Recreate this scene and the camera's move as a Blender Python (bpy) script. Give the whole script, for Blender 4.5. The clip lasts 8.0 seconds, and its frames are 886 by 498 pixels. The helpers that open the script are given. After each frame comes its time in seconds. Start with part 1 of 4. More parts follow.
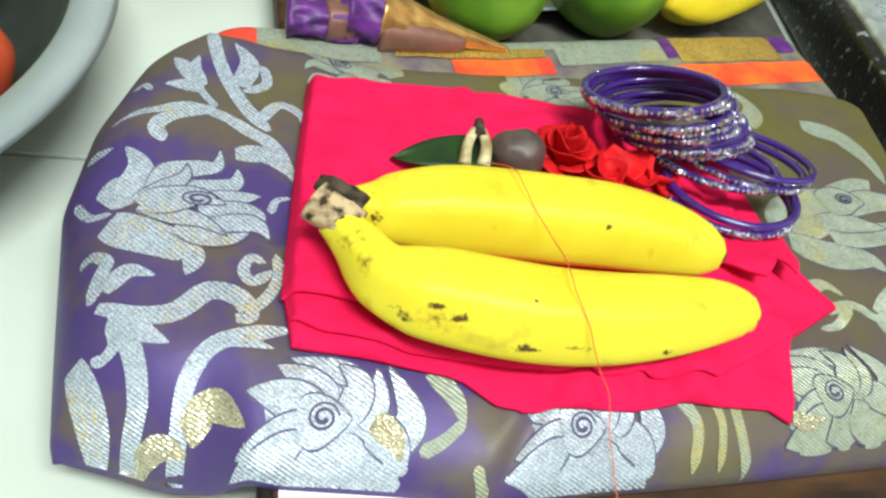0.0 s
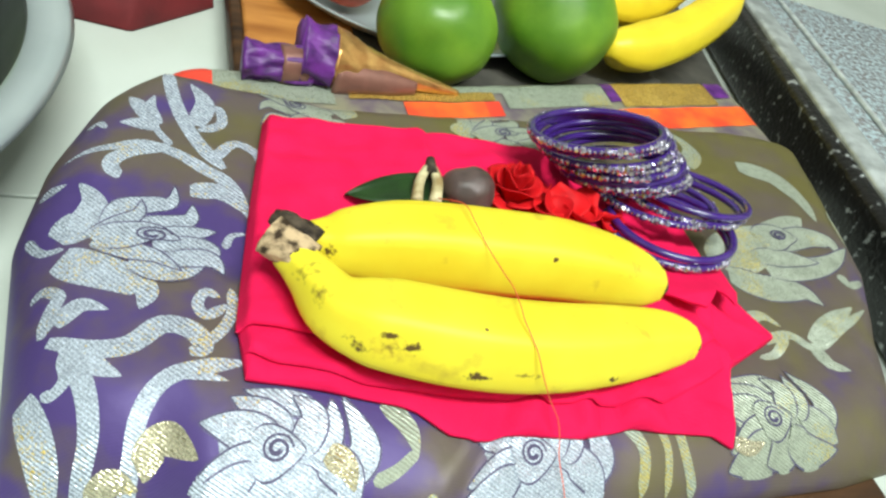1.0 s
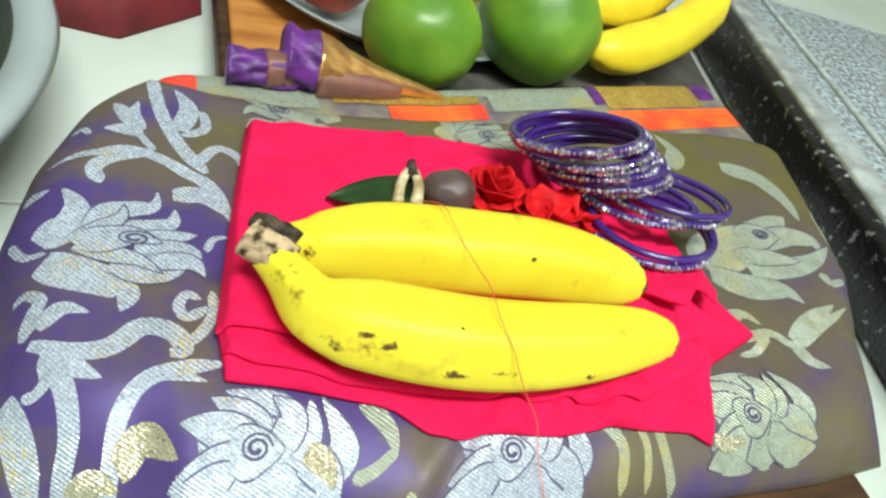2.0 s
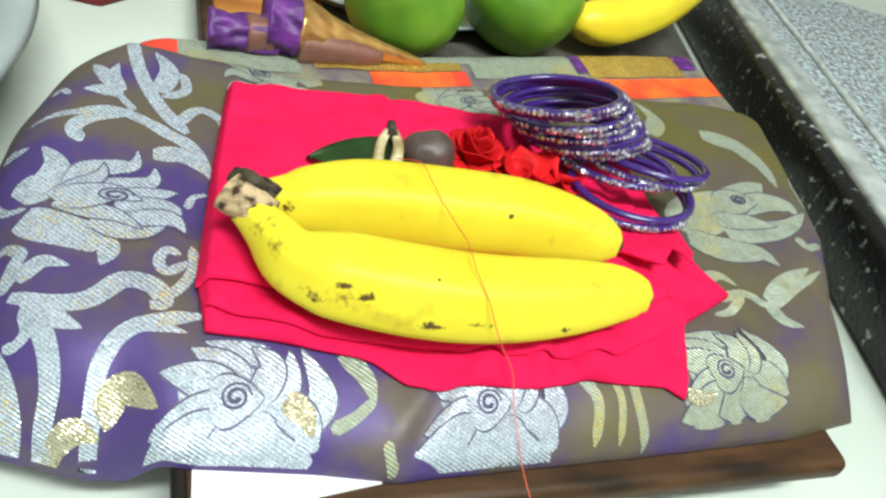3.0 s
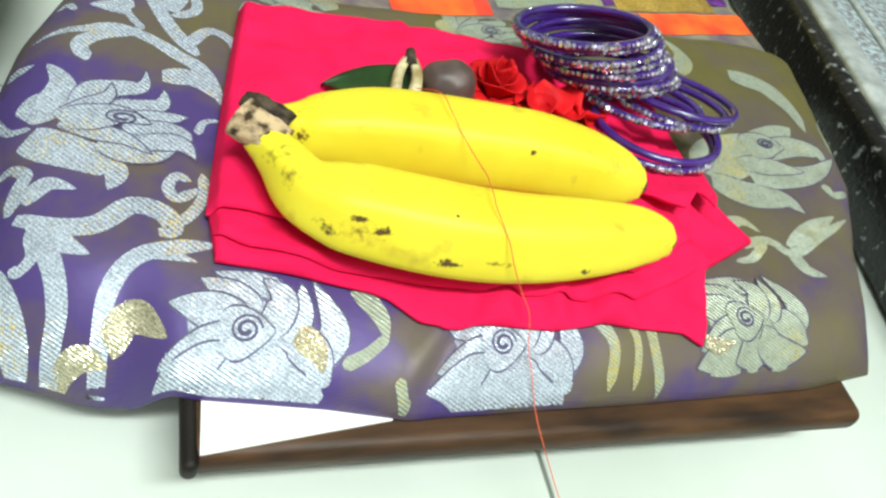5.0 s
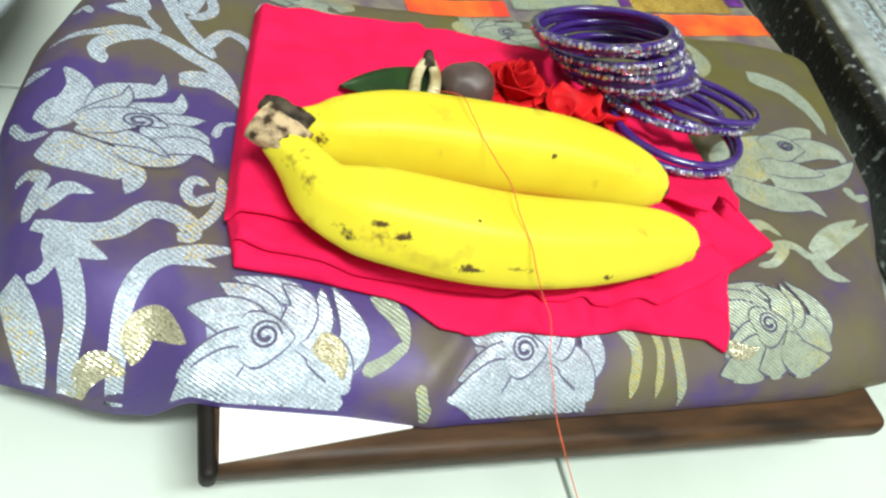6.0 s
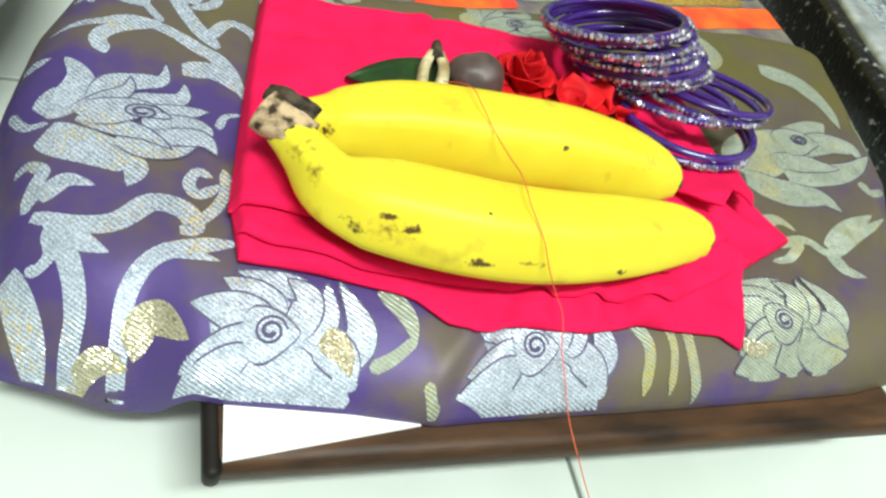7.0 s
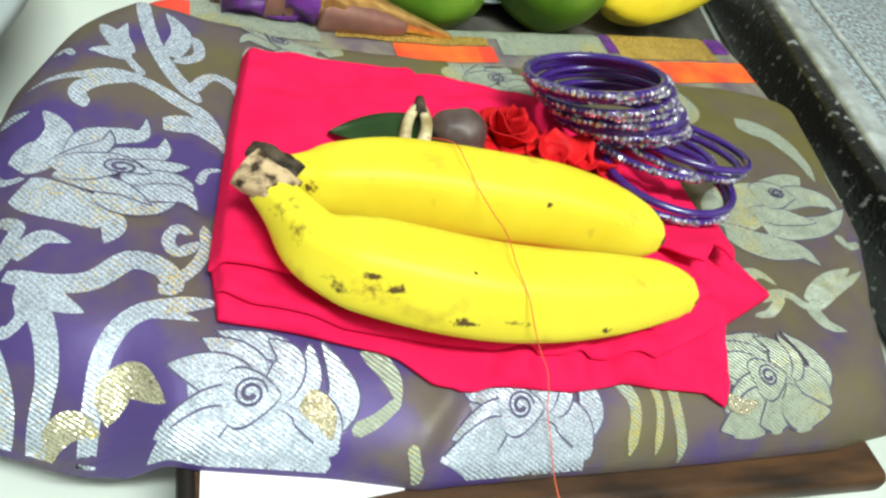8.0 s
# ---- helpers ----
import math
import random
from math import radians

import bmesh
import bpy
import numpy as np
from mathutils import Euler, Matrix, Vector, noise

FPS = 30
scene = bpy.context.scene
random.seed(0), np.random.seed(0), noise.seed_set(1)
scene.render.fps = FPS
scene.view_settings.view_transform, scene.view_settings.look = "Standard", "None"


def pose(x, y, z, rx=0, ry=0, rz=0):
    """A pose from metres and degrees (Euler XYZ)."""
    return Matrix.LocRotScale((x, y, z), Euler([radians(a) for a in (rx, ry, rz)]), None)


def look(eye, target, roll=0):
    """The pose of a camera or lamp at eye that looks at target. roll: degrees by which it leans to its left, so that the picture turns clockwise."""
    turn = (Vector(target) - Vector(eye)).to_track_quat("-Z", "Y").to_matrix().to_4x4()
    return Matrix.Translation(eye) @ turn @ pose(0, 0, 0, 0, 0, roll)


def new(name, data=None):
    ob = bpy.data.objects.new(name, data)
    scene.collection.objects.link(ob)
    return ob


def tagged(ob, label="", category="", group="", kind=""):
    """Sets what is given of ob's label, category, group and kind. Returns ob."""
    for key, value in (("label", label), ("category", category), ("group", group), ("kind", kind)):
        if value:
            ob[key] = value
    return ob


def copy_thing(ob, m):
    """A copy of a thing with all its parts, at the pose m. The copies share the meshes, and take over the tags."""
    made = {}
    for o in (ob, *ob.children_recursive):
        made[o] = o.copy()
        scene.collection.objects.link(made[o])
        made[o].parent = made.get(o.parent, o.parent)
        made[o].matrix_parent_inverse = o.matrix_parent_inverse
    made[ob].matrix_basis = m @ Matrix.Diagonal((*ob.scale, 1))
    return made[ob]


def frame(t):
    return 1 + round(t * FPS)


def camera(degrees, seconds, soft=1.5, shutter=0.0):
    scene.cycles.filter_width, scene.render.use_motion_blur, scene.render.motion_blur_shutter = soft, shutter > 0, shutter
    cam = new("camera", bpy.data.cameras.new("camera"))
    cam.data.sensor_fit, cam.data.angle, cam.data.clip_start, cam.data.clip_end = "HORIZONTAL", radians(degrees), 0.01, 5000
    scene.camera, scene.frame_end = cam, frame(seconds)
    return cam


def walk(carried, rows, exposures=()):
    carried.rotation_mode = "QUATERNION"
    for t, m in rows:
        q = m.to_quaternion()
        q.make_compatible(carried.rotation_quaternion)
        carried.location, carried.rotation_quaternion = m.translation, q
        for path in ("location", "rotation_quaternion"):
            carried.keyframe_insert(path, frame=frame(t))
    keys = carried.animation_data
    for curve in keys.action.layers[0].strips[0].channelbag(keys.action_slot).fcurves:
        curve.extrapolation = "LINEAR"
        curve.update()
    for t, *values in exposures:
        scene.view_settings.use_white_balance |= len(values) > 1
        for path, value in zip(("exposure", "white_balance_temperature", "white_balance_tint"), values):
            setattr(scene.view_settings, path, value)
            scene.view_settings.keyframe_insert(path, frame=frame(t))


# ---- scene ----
cam = camera(60.3, 8.0, soft=2.5)
PATH = [
    (0, (-0.0214, -0.0854, 0.268), (0.5921, 1.2144, -1.121), 20.4),
    (0.5, (-0.0223, -0.0895, 0.272), (0.6551, 1.2467, -1.053), 21.6),
    (1, (-0.0231, -0.0935, 0.27), (0.6993, 1.2682, -1.005), 21.8),
    (1.5, (-0.0205, -0.0971, 0.272), (0.6993, 1.2727, -0.995), 21.4),
    (2.8, (-0.0146, -0.1056, 0.273), (0.7298, 1.262, -0.982), 21.3),
    (3, (-0.0142, -0.1091, 0.269), (0.7365, 1.2262, -1.017), 22.1),
    (3.5, (-0.0115, -0.1082, 0.264), (0.7232, 1.1189, -1.134), 24.7),
    (4, (-0.0111, -0.1051, 0.265), (0.7188, 1.1077, -1.148), 25.0),
    (5.5, (-0.016, -0.1015, 0.26), (0.725, 1.1202, -1.14), 25.3),
    (6, (-0.0169, -0.0989, 0.259), (0.7022, 1.126, -1.149), 24.7),
    (6.5, (-0.0178, -0.0984, 0.256), (0.6982, 1.1358, -1.146), 24.3),
    (7, (-0.0164, -0.0957, 0.253), (0.695, 1.1273, -1.16), 24.6),
    (7.5, (-0.0169, -0.0899, 0.252), (0.7308, 1.1385, -1.138), 25.7),
    (8, (-0.0178, -0.0895, 0.254), (0.7446, 1.2021, -1.069), 24.9),
]
walk(cam, [(t, look(eye, target, roll)) for t, eye, target, roll in PATH])

# ---------------------------------------------------------------- light
world = bpy.data.worlds.new("world")
world.use_nodes = True
scene.world = world
world.node_tree.nodes["Background"].inputs[0].default_value = (0.75, 0.85, 1.0, 1)
world.node_tree.nodes["Background"].inputs[1].default_value = 0.05
scene.view_settings.exposure = -0.05


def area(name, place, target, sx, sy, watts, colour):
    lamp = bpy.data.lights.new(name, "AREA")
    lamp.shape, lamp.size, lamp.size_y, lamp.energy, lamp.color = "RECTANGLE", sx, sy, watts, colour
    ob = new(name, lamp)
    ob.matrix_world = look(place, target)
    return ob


area("tube_light", (0.15, -0.93, 2.40), (0.15, 0.0, 0.05), 1.3, 0.2, 97, (0.93, 1.0, 0.96))
# weak fill lamp added from the south; no window is known there
area("fill_light", (-0.30, -1.19, 0.95), (-0.20, 0.0, 0.45), 0.96, 0.86, 1.6, (0.92, 0.98, 1.0))

# ---------------------------------------------------------------- materials


def material(name, colour, rough=0.5, metal=0.0, dark=None, scale=40.0, bump=0.1, bump_scale=400.0, spec=0.5, detail=4.0,
             sheen=0.0, coat=0.0, ramp=(0.35, 0.65), stretch=(1, 1, 1)):
    m = bpy.data.materials.new(name)
    m.use_nodes = True
    nt = m.node_tree
    p = nt.nodes["Principled BSDF"]
    p.inputs["Roughness"].default_value = rough
    p.inputs["Metallic"].default_value = metal
    p.inputs["Specular IOR Level"].default_value = spec
    p.inputs["Sheen Weight"].default_value = sheen
    p.inputs["Coat Weight"].default_value = coat
    geo = nt.nodes.new("ShaderNodeTexCoord")
    mp = nt.nodes.new("ShaderNodeMapping")
    mp.inputs["Scale"].default_value = stretch
    nt.links.new(geo.outputs["Object"], mp.inputs["Vector"])
    n = nt.nodes.new("ShaderNodeTexNoise")
    n.inputs["Scale"].default_value, n.inputs["Detail"].default_value = scale, detail
    nt.links.new(mp.outputs[0], n.inputs["Vector"])
    r = nt.nodes.new("ShaderNodeValToRGB")
    d = dark or tuple(c * 0.75 for c in colour)
    r.color_ramp.elements[0].position, r.color_ramp.elements[1].position = ramp
    r.color_ramp.elements[0].color, r.color_ramp.elements[1].color = (*d, 1), (*colour, 1)
    nt.links.new(n.outputs["Fac"], r.inputs["Fac"])
    nt.links.new(r.outputs["Color"], p.inputs["Base Color"])
    if bump:
        b = nt.nodes.new("ShaderNodeTexNoise")
        b.inputs["Scale"].default_value, b.inputs["Detail"].default_value = bump_scale, 3.0
        nt.links.new(mp.outputs[0], b.inputs["Vector"])
        bn = nt.nodes.new("ShaderNodeBump")
        bn.inputs["Strength"].default_value, bn.inputs["Distance"].default_value = bump, 0.001
        nt.links.new(b.outputs["Fac"], bn.inputs["Height"])
        nt.links.new(bn.outputs["Normal"], p.inputs["Normal"])
    return m


def silk_material(name):
    """Shot silk: purple threads crossed with olive gold ones, in broad changing bands."""
    m = material(name, (0.2, 0.1, 0.42), 0.5, 0.15, spec=0.35)
    nt = m.node_tree
    p = nt.nodes["Principled BSDF"]
    tc = nt.nodes.new("ShaderNodeTexCoord")
    sep = nt.nodes.new("ShaderNodeSeparateXYZ")
    nt.links.new(tc.outputs["Object"], sep.inputs[0])
    big = nt.nodes.new("ShaderNodeTexNoise")
    big.inputs["Scale"].default_value, big.inputs["Detail"].default_value = 30.0, 3.5
    nt.links.new(tc.outputs["Object"], big.inputs["Vector"])
    gx = nt.nodes.new("ShaderNodeMapRange")
    gx.inputs["From Min"].default_value, gx.inputs["From Max"].default_value = -0.11, 0.12
    gx.inputs["To Min"].default_value, gx.inputs["To Max"].default_value = -0.04, 0.18
    nt.links.new(sep.outputs["X"], gx.inputs["Value"])
    gy = nt.nodes.new("ShaderNodeMapRange")
    gy.inputs["From Min"].default_value, gy.inputs["From Max"].default_value = 0.012, 0.045
    gy.inputs["To Min"].default_value, gy.inputs["To Max"].default_value = 0.0, 0.20
    nt.links.new(sep.outputs["Y"], gy.inputs["Value"])
    a1 = nt.nodes.new("ShaderNodeMath")
    nt.links.new(gx.outputs[0], a1.inputs[0])
    nt.links.new(gy.outputs[0], a1.inputs[1])
    a2 = nt.nodes.new("ShaderNodeMath")
    nt.links.new(a1.outputs[0], a2.inputs[0])
    nt.links.new(big.outputs["Fac"], a2.inputs[1])
    ramp = nt.nodes.new("ShaderNodeValToRGB")
    el = ramp.color_ramp.elements
    el[0].position, el[0].color = 0.44, (0.068, 0.042, 0.170, 1)
    el[1].position, el[1].color = 0.92, (0.124, 0.110, 0.036, 1)
    mid = el.new(0.60)
    mid.color = (0.108, 0.084, 0.081, 1)
    nt.links.new(a2.outputs[0], ramp.inputs["Fac"])
    fine = nt.nodes.new("ShaderNodeTexWave")
    fine.inputs["Scale"].default_value, fine.inputs["Distortion"].default_value = 420.0, 1.5
    fine.bands_direction = "Y"
    nt.links.new(tc.outputs["Object"], fine.inputs["Vector"])
    mix = nt.nodes.new("ShaderNodeMix")
    mix.data_type, mix.blend_type = "RGBA", "OVERLAY"
    mix.inputs[0].default_value = 0.05
    nt.links.new(ramp.outputs["Color"], mix.inputs[6])
    nt.links.new(fine.outputs["Color"], mix.inputs[7])
    nt.links.new(mix.outputs[2], p.inputs["Base Color"])
    return m


def zari_material(name, colour, gold, share, tilt=0.34, metallic=(0.25, 0.75), rough=(0.14, 0.42)):
    """Metal-thread weave in slanting ribs: silver flecks, each tilted its own way, with a share of gold ones."""
    m = material(name, colour, 0.33, 0.6, dark=tuple(c * 0.8 for c in colour), scale=260.0, bump=0)
    nt = m.node_tree
    p = nt.nodes["Principled BSDF"]
    base = p.inputs["Base Color"].links[0].from_socket
    tc = nt.nodes.new("ShaderNodeTexCoord")
    fleck = nt.nodes.new("ShaderNodeTexVoronoi")
    fleck.inputs["Scale"].default_value = 1900.0
    nt.links.new(tc.outputs["Object"], fleck.inputs["Vector"])
    pick = nt.nodes.new("ShaderNodeSeparateColor")
    nt.links.new(fleck.outputs["Color"], pick.inputs[0])
    # each fleck leans its own way
    lean = nt.nodes.new("ShaderNodeVectorMath")
    lean.operation = "SUBTRACT"
    lean.inputs[1].default_value = (0.5, 0.5, 0.5)
    nt.links.new(fleck.outputs["Color"], lean.inputs[0])
    less = nt.nodes.new("ShaderNodeVectorMath")
    less.operation = "SCALE"
    less.inputs["Scale"].default_value = tilt
    nt.links.new(lean.outputs[0], less.inputs[0])
    geo = nt.nodes.new("ShaderNodeNewGeometry")
    tip = nt.nodes.new("ShaderNodeVectorMath")
    nt.links.new(geo.outputs["Normal"], tip.inputs[0])
    nt.links.new(less.outputs[0], tip.inputs[1])
    unit = nt.nodes.new("ShaderNodeVectorMath")
    unit.operation = "NORMALIZE"
    nt.links.new(tip.outputs[0], unit.inputs[0])
    rib = nt.nodes.new("ShaderNodeTexWave")
    rib.inputs["Scale"].default_value, rib.inputs["Distortion"].default_value = 270.0, 2.0
    rib.bands_direction = "DIAGONAL"
    nt.links.new(tc.outputs["Object"], rib.inputs["Vector"])
    bn = nt.nodes.new("ShaderNodeBump")
    bn.inputs["Strength"].default_value, bn.inputs["Distance"].default_value = 0.7, 0.0005
    nt.links.new(rib.outputs["Fac"], bn.inputs["Height"])
    nt.links.new(unit.outputs[0], bn.inputs["Normal"])
    nt.links.new(bn.outputs["Normal"], p.inputs["Normal"])
    # gold flecks gather in drifts
    big = nt.nodes.new("ShaderNodeTexNoise")
    big.inputs["Scale"].default_value = 30.0
    nt.links.new(tc.outputs["Object"], big.inputs["Vector"])
    drift = nt.nodes.new("ShaderNodeMapRange")
    drift.inputs["From Min"].default_value, drift.inputs["From Max"].default_value = 0.54, 0.70
    drift.inputs["To Min"].default_value, drift.inputs["To Max"].default_value = 0.0, share
    nt.links.new(big.outputs["Fac"], drift.inputs["Value"])
    is_gold = nt.nodes.new("ShaderNodeMath")
    is_gold.operation = "LESS_THAN"
    nt.links.new(pick.outputs[0], is_gold.inputs[0])
    nt.links.new(drift.outputs[0], is_gold.inputs[1])
    dye = nt.nodes.new("ShaderNodeMix")
    dye.data_type = "RGBA"
    nt.links.new(is_gold.outputs[0], dye.inputs[0])
    nt.links.new(base, dye.inputs[6])
    dye.inputs[7].default_value = (*gold, 1)
    span = nt.nodes.new("ShaderNodeMapRange")
    span.inputs["To Min"].default_value, span.inputs["To Max"].default_value = 0.88, 1.10
    nt.links.new(pick.outputs[1], span.inputs["Value"])
    dip = nt.nodes.new("ShaderNodeMapRange")
    dip.inputs["To Min"].default_value, dip.inputs["To Max"].default_value = 0.80, 1.06
    nt.links.new(rib.outputs["Fac"], dip.inputs["Value"])
    both = nt.nodes.new("ShaderNodeMath")
    both.operation = "MULTIPLY"
    nt.links.new(span.outputs[0], both.inputs[0])
    nt.links.new(dip.outputs[0], both.inputs[1])
    tint = nt.nodes.new("ShaderNodeMix")
    tint.data_type, tint.blend_type = "RGBA", "MULTIPLY"
    tint.inputs[0].default_value = 1.0
    nt.links.new(dye.outputs[2], tint.inputs[6])
    nt.links.new(both.outputs[0], tint.inputs[7])
    nt.links.new(tint.outputs[2], p.inputs["Base Color"])
    gloss = nt.nodes.new("ShaderNodeMapRange")
    gloss.inputs["To Min"].default_value, gloss.inputs["To Max"].default_value = rough
    nt.links.new(pick.outputs[2], gloss.inputs["Value"])
    nt.links.new(gloss.outputs[0], p.inputs["Roughness"])
    metal = nt.nodes.new("ShaderNodeMapRange")
    metal.inputs["To Min"].default_value, metal.inputs["To Max"].default_value = metallic
    nt.links.new(pick.outputs[1], metal.inputs["Value"])
    nt.links.new(metal.outputs[0], p.inputs["Metallic"])
    return m


def wood_material(name, light, dark, scale=9.0):
    m = material(name, light, 0.5, 0.0, spec=0.25, dark=dark, scale=scale, bump=0.15, bump_scale=30.0, stretch=(3, 14, 14), ramp=(0.3, 0.7))
    return m


def banana_material(name):
    m = material(name, (0.74, 0.645, 0.035), 0.52, spec=0.3, dark=(0.68, 0.54, 0.022), scale=30.0, bump=0.06, bump_scale=150.0)
    nt = m.node_tree
    p = nt.nodes["Principled BSDF"]
    old = p.inputs["Base Color"].links[0].from_socket
    tc = nt.nodes.new("ShaderNodeTexCoord")
    n = nt.nodes.new("ShaderNodeTexNoise")
    n.inputs["Scale"].default_value, n.inputs["Detail"].default_value = 90.0, 5.0
    nt.links.new(tc.outputs["Object"], n.inputs["Vector"])
    r = nt.nodes.new("ShaderNodeValToRGB")
    r.color_ramp.elements[0].position, r.color_ramp.elements[0].color = 0.60, (0, 0, 0, 1)
    r.color_ramp.elements[1].position, r.color_ramp.elements[1].color = 0.92, (1, 1, 1, 1)
    nt.links.new(n.outputs["Fac"], r.inputs["Fac"])
    mix = nt.nodes.new("ShaderNodeMix")
    mix.data_type = "RGBA"
    nt.links.new(r.outputs["Color"], mix.inputs[0])
    nt.links.new(old, mix.inputs[6])
    mix.inputs[7].default_value = (0.30, 0.17, 0.02, 1)
    base = mix.outputs[2]
    for (bx, by, bz), (sx, sy, sz), edge in BRUISES:
        sub = nt.nodes.new("ShaderNodeVectorMath")
        sub.operation = "SUBTRACT"
        nt.links.new(tc.outputs["Object"], sub.inputs[0])
        sub.inputs[1].default_value = (bx, by, bz)
        div = nt.nodes.new("ShaderNodeVectorMath")
        div.operation = "DIVIDE"
        nt.links.new(sub.outputs[0], div.inputs[0])
        div.inputs[1].default_value = (sx, sy, sz)
        ln = nt.nodes.new("ShaderNodeVectorMath")
        ln.operation = "LENGTH"
        nt.links.new(div.outputs[0], ln.inputs[0])
        mr = nt.nodes.new("ShaderNodeMapRange")
        mr.inputs["From Min"].default_value, mr.inputs["From Max"].default_value = 1.0, 0.0
        mr.inputs["To Min"].default_value, mr.inputs["To Max"].default_value = -0.5, 0.30
        nt.links.new(ln.outputs["Value"], mr.inputs["Value"])
        n2 = nt.nodes.new("ShaderNodeTexNoise")
        n2.inputs["Scale"].default_value, n2.inputs["Detail"].default_value = 480.0, 3.0
        nt.links.new(tc.outputs["Object"], n2.inputs["Vector"])
        ad = nt.nodes.new("ShaderNodeMath")
        nt.links.new(mr.outputs[0], ad.inputs[0])
        nt.links.new(n2.outputs["Fac"], ad.inputs[1])
        st = nt.nodes.new("ShaderNodeMapRange")
        st.inputs["From Min"].default_value, st.inputs["From Max"].default_value = 0.50, 0.50 + edge
        nt.links.new(ad.outputs[0], st.inputs["Value"])
        mx = nt.nodes.new("ShaderNodeMix")
        mx.data_type = "RGBA"
        nt.links.new(st.outputs[0], mx.inputs[0])
        nt.links.new(base, mx.inputs[6])
        mx.inputs[7].default_value = (0.40, 0.21, 0.018, 1) if edge > 0.7 else (0.085, 0.045, 0.010, 1)
        base = mx.outputs[2]
    nt.links.new(base, p.inputs["Base Color"])
    return m


# bruises: place on the skin from the pair's base, reach along each axis, softness
BRUISES = [((-0.052, -0.0305, 0.0198), (0.026, 0.012, 0.012), 0.75), ((-0.0515, -0.0308, 0.0205), (0.015, 0.005, 0.005), 0.5), ((-0.0604, -0.0279, 0.0174), (0.010, 0.007, 0.006), 0.25),
           ((-0.0445, -0.0317, 0.0222), (0.009, 0.005, 0.005), 0.2), ((-0.0517, -0.0286, 0.0242), (0.012, 0.004, 0.004), 0.2), ((-0.0227, -0.0389, 0.0163), (0.014, 0.004, 0.004), 0.2),
           ((-0.0069, -0.0407, 0.0185), (0.014, 0.003, 0.003), 0.3), ((0.0285, -0.0395, 0.0146), (0.0050, 0.003, 0.003), 0.1), ((0.0179, 0.0055, 0.0270), (0.0040, 0.0040, 0.004), 0.1)]
BRUISES += [((-0.0222, -0.0309, 0.0298), (0.0018, 0.0018, 0.003), 0.1), ((-0.0439, 0.0125, 0.0283), (0.005, 0.005, 0.004), 0.8), ((0.0522, 0.0041, 0.0265), (0.018, 0.014, 0.010), 0.8),
            ((-0.0687, 0.018, 0.0245), (0.009, 0.005, 0.006), 0.2), ((-0.0659, 0.0115, 0.0200), (0.010, 0.005, 0.006), 0.2), ((-0.0717, -0.0119, 0.0239), (0.010, 0.009, 0.008), 0.5),
            ((-0.0646, -0.0249, 0.0188), (0.008, 0.004, 0.005), 0.3), ((0.0597, -0.0251, 0.0256), (0.010, 0.006, 0.006), 0.9), ((-0.0740, -0.0010, 0.0223), (0.012, 0.010, 0.010), 0.5), ((-0.0605, -0.0010, 0.0225), (0.014, 0.005, 0.006), 0.5)]
SILK = silk_material("purple_silk")
ZARI = zari_material("silver_zari", (0.58, 0.66, 0.78), (0.80, 0.60, 0.16), 0.28, 0.34, (0.10, 0.62), (0.10, 0.32))
# gold for the painted highlight along the front fold
GLINT = zari_material("gold_glint_zari", (0.66, 0.62, 0.44), (0.82, 0.64, 0.18), 0.8, 0.42, (0.4, 0.95), (0.08, 0.26))
ZARI_OLD = zari_material("olive_zari", (0.37, 0.42, 0.335), (0.46, 0.40, 0.14), 0.6, 0.22, (0.05, 0.35), (0.25, 0.5))
LINE = material("dark_thread", (0.06, 0.05, 0.12), 0.7)
RED = material("pink_red_cotton", (0.74, 0.010, 0.078), 0.85, dark=(0.66, 0.007, 0.066), scale=60, bump=0.25, bump_scale=900, sheen=0.0, spec=0.12)
BANANA = banana_material("banana_skin")
STALK = material("banana_stalk", (0.50, 0.37, 0.22), 0.85, dark=(0.035, 0.022, 0.012), scale=190, bump=1.0, bump_scale=230, ramp=(0.38, 0.56), spec=0.2)
BLACK = material("black_tip", (0.085, 0.065, 0.045), 0.8, dark=(0.014, 0.010, 0.007), scale=260, bump=0.9, bump_scale=300, spec=0.2)
LEAF = material("betel_leaf_green", (0.015, 0.046, 0.009), 0.45, dark=(0.007, 0.024, 0.005), scale=80, bump=0.2, spec=0.3)
NUT = material("betel_nut_brown", (0.10, 0.065, 0.06), 0.5, dark=(0.05, 0.035, 0.03), scale=120)
CREAM = material("cream_root", (0.62, 0.56, 0.34), 0.5, dark=(0.28, 0.20, 0.08), scale=160)
ROSE = material("rose_petal", (0.66, 0.008, 0.012), 0.65, dark=(0.45, 0.004, 0.008), scale=90, spec=0.2)
PURPLE = material("purple_glass", (0.050, 0.016, 0.19), 0.2, dark=(0.03, 0.010, 0.11), coat=0.5)
GLITTER = material("silver_glitter", (0.88, 0.87, 0.95), 0.16, 0.9, dark=(0.24, 0.21, 0.36), scale=420)
BOARD = wood_material("brown_wood", (0.078, 0.036, 0.014), (0.013, 0.007, 0.004))
BOARD_LIGHT = wood_material("orange_wood", (0.48, 0.21, 0.05), (0.28, 0.10, 0.02), 5.0)
DARKWOOD = material("dark_edge", (0.012, 0.009, 0.007), 0.55, dark=(0.006, 0.005, 0.004), spec=0.2)
PAPER = material("white_paper", (0.85, 0.86, 0.85), 0.7, dark=(0.8, 0.8, 0.79), bump=0.05)
TILE = material("pale_tile", (0.57, 0.63, 0.58), 0.22, dark=(0.49, 0.55, 0.49), scale=6, bump=0.02)
GROUT = material("grout", (0.32, 0.34, 0.31), 0.9)
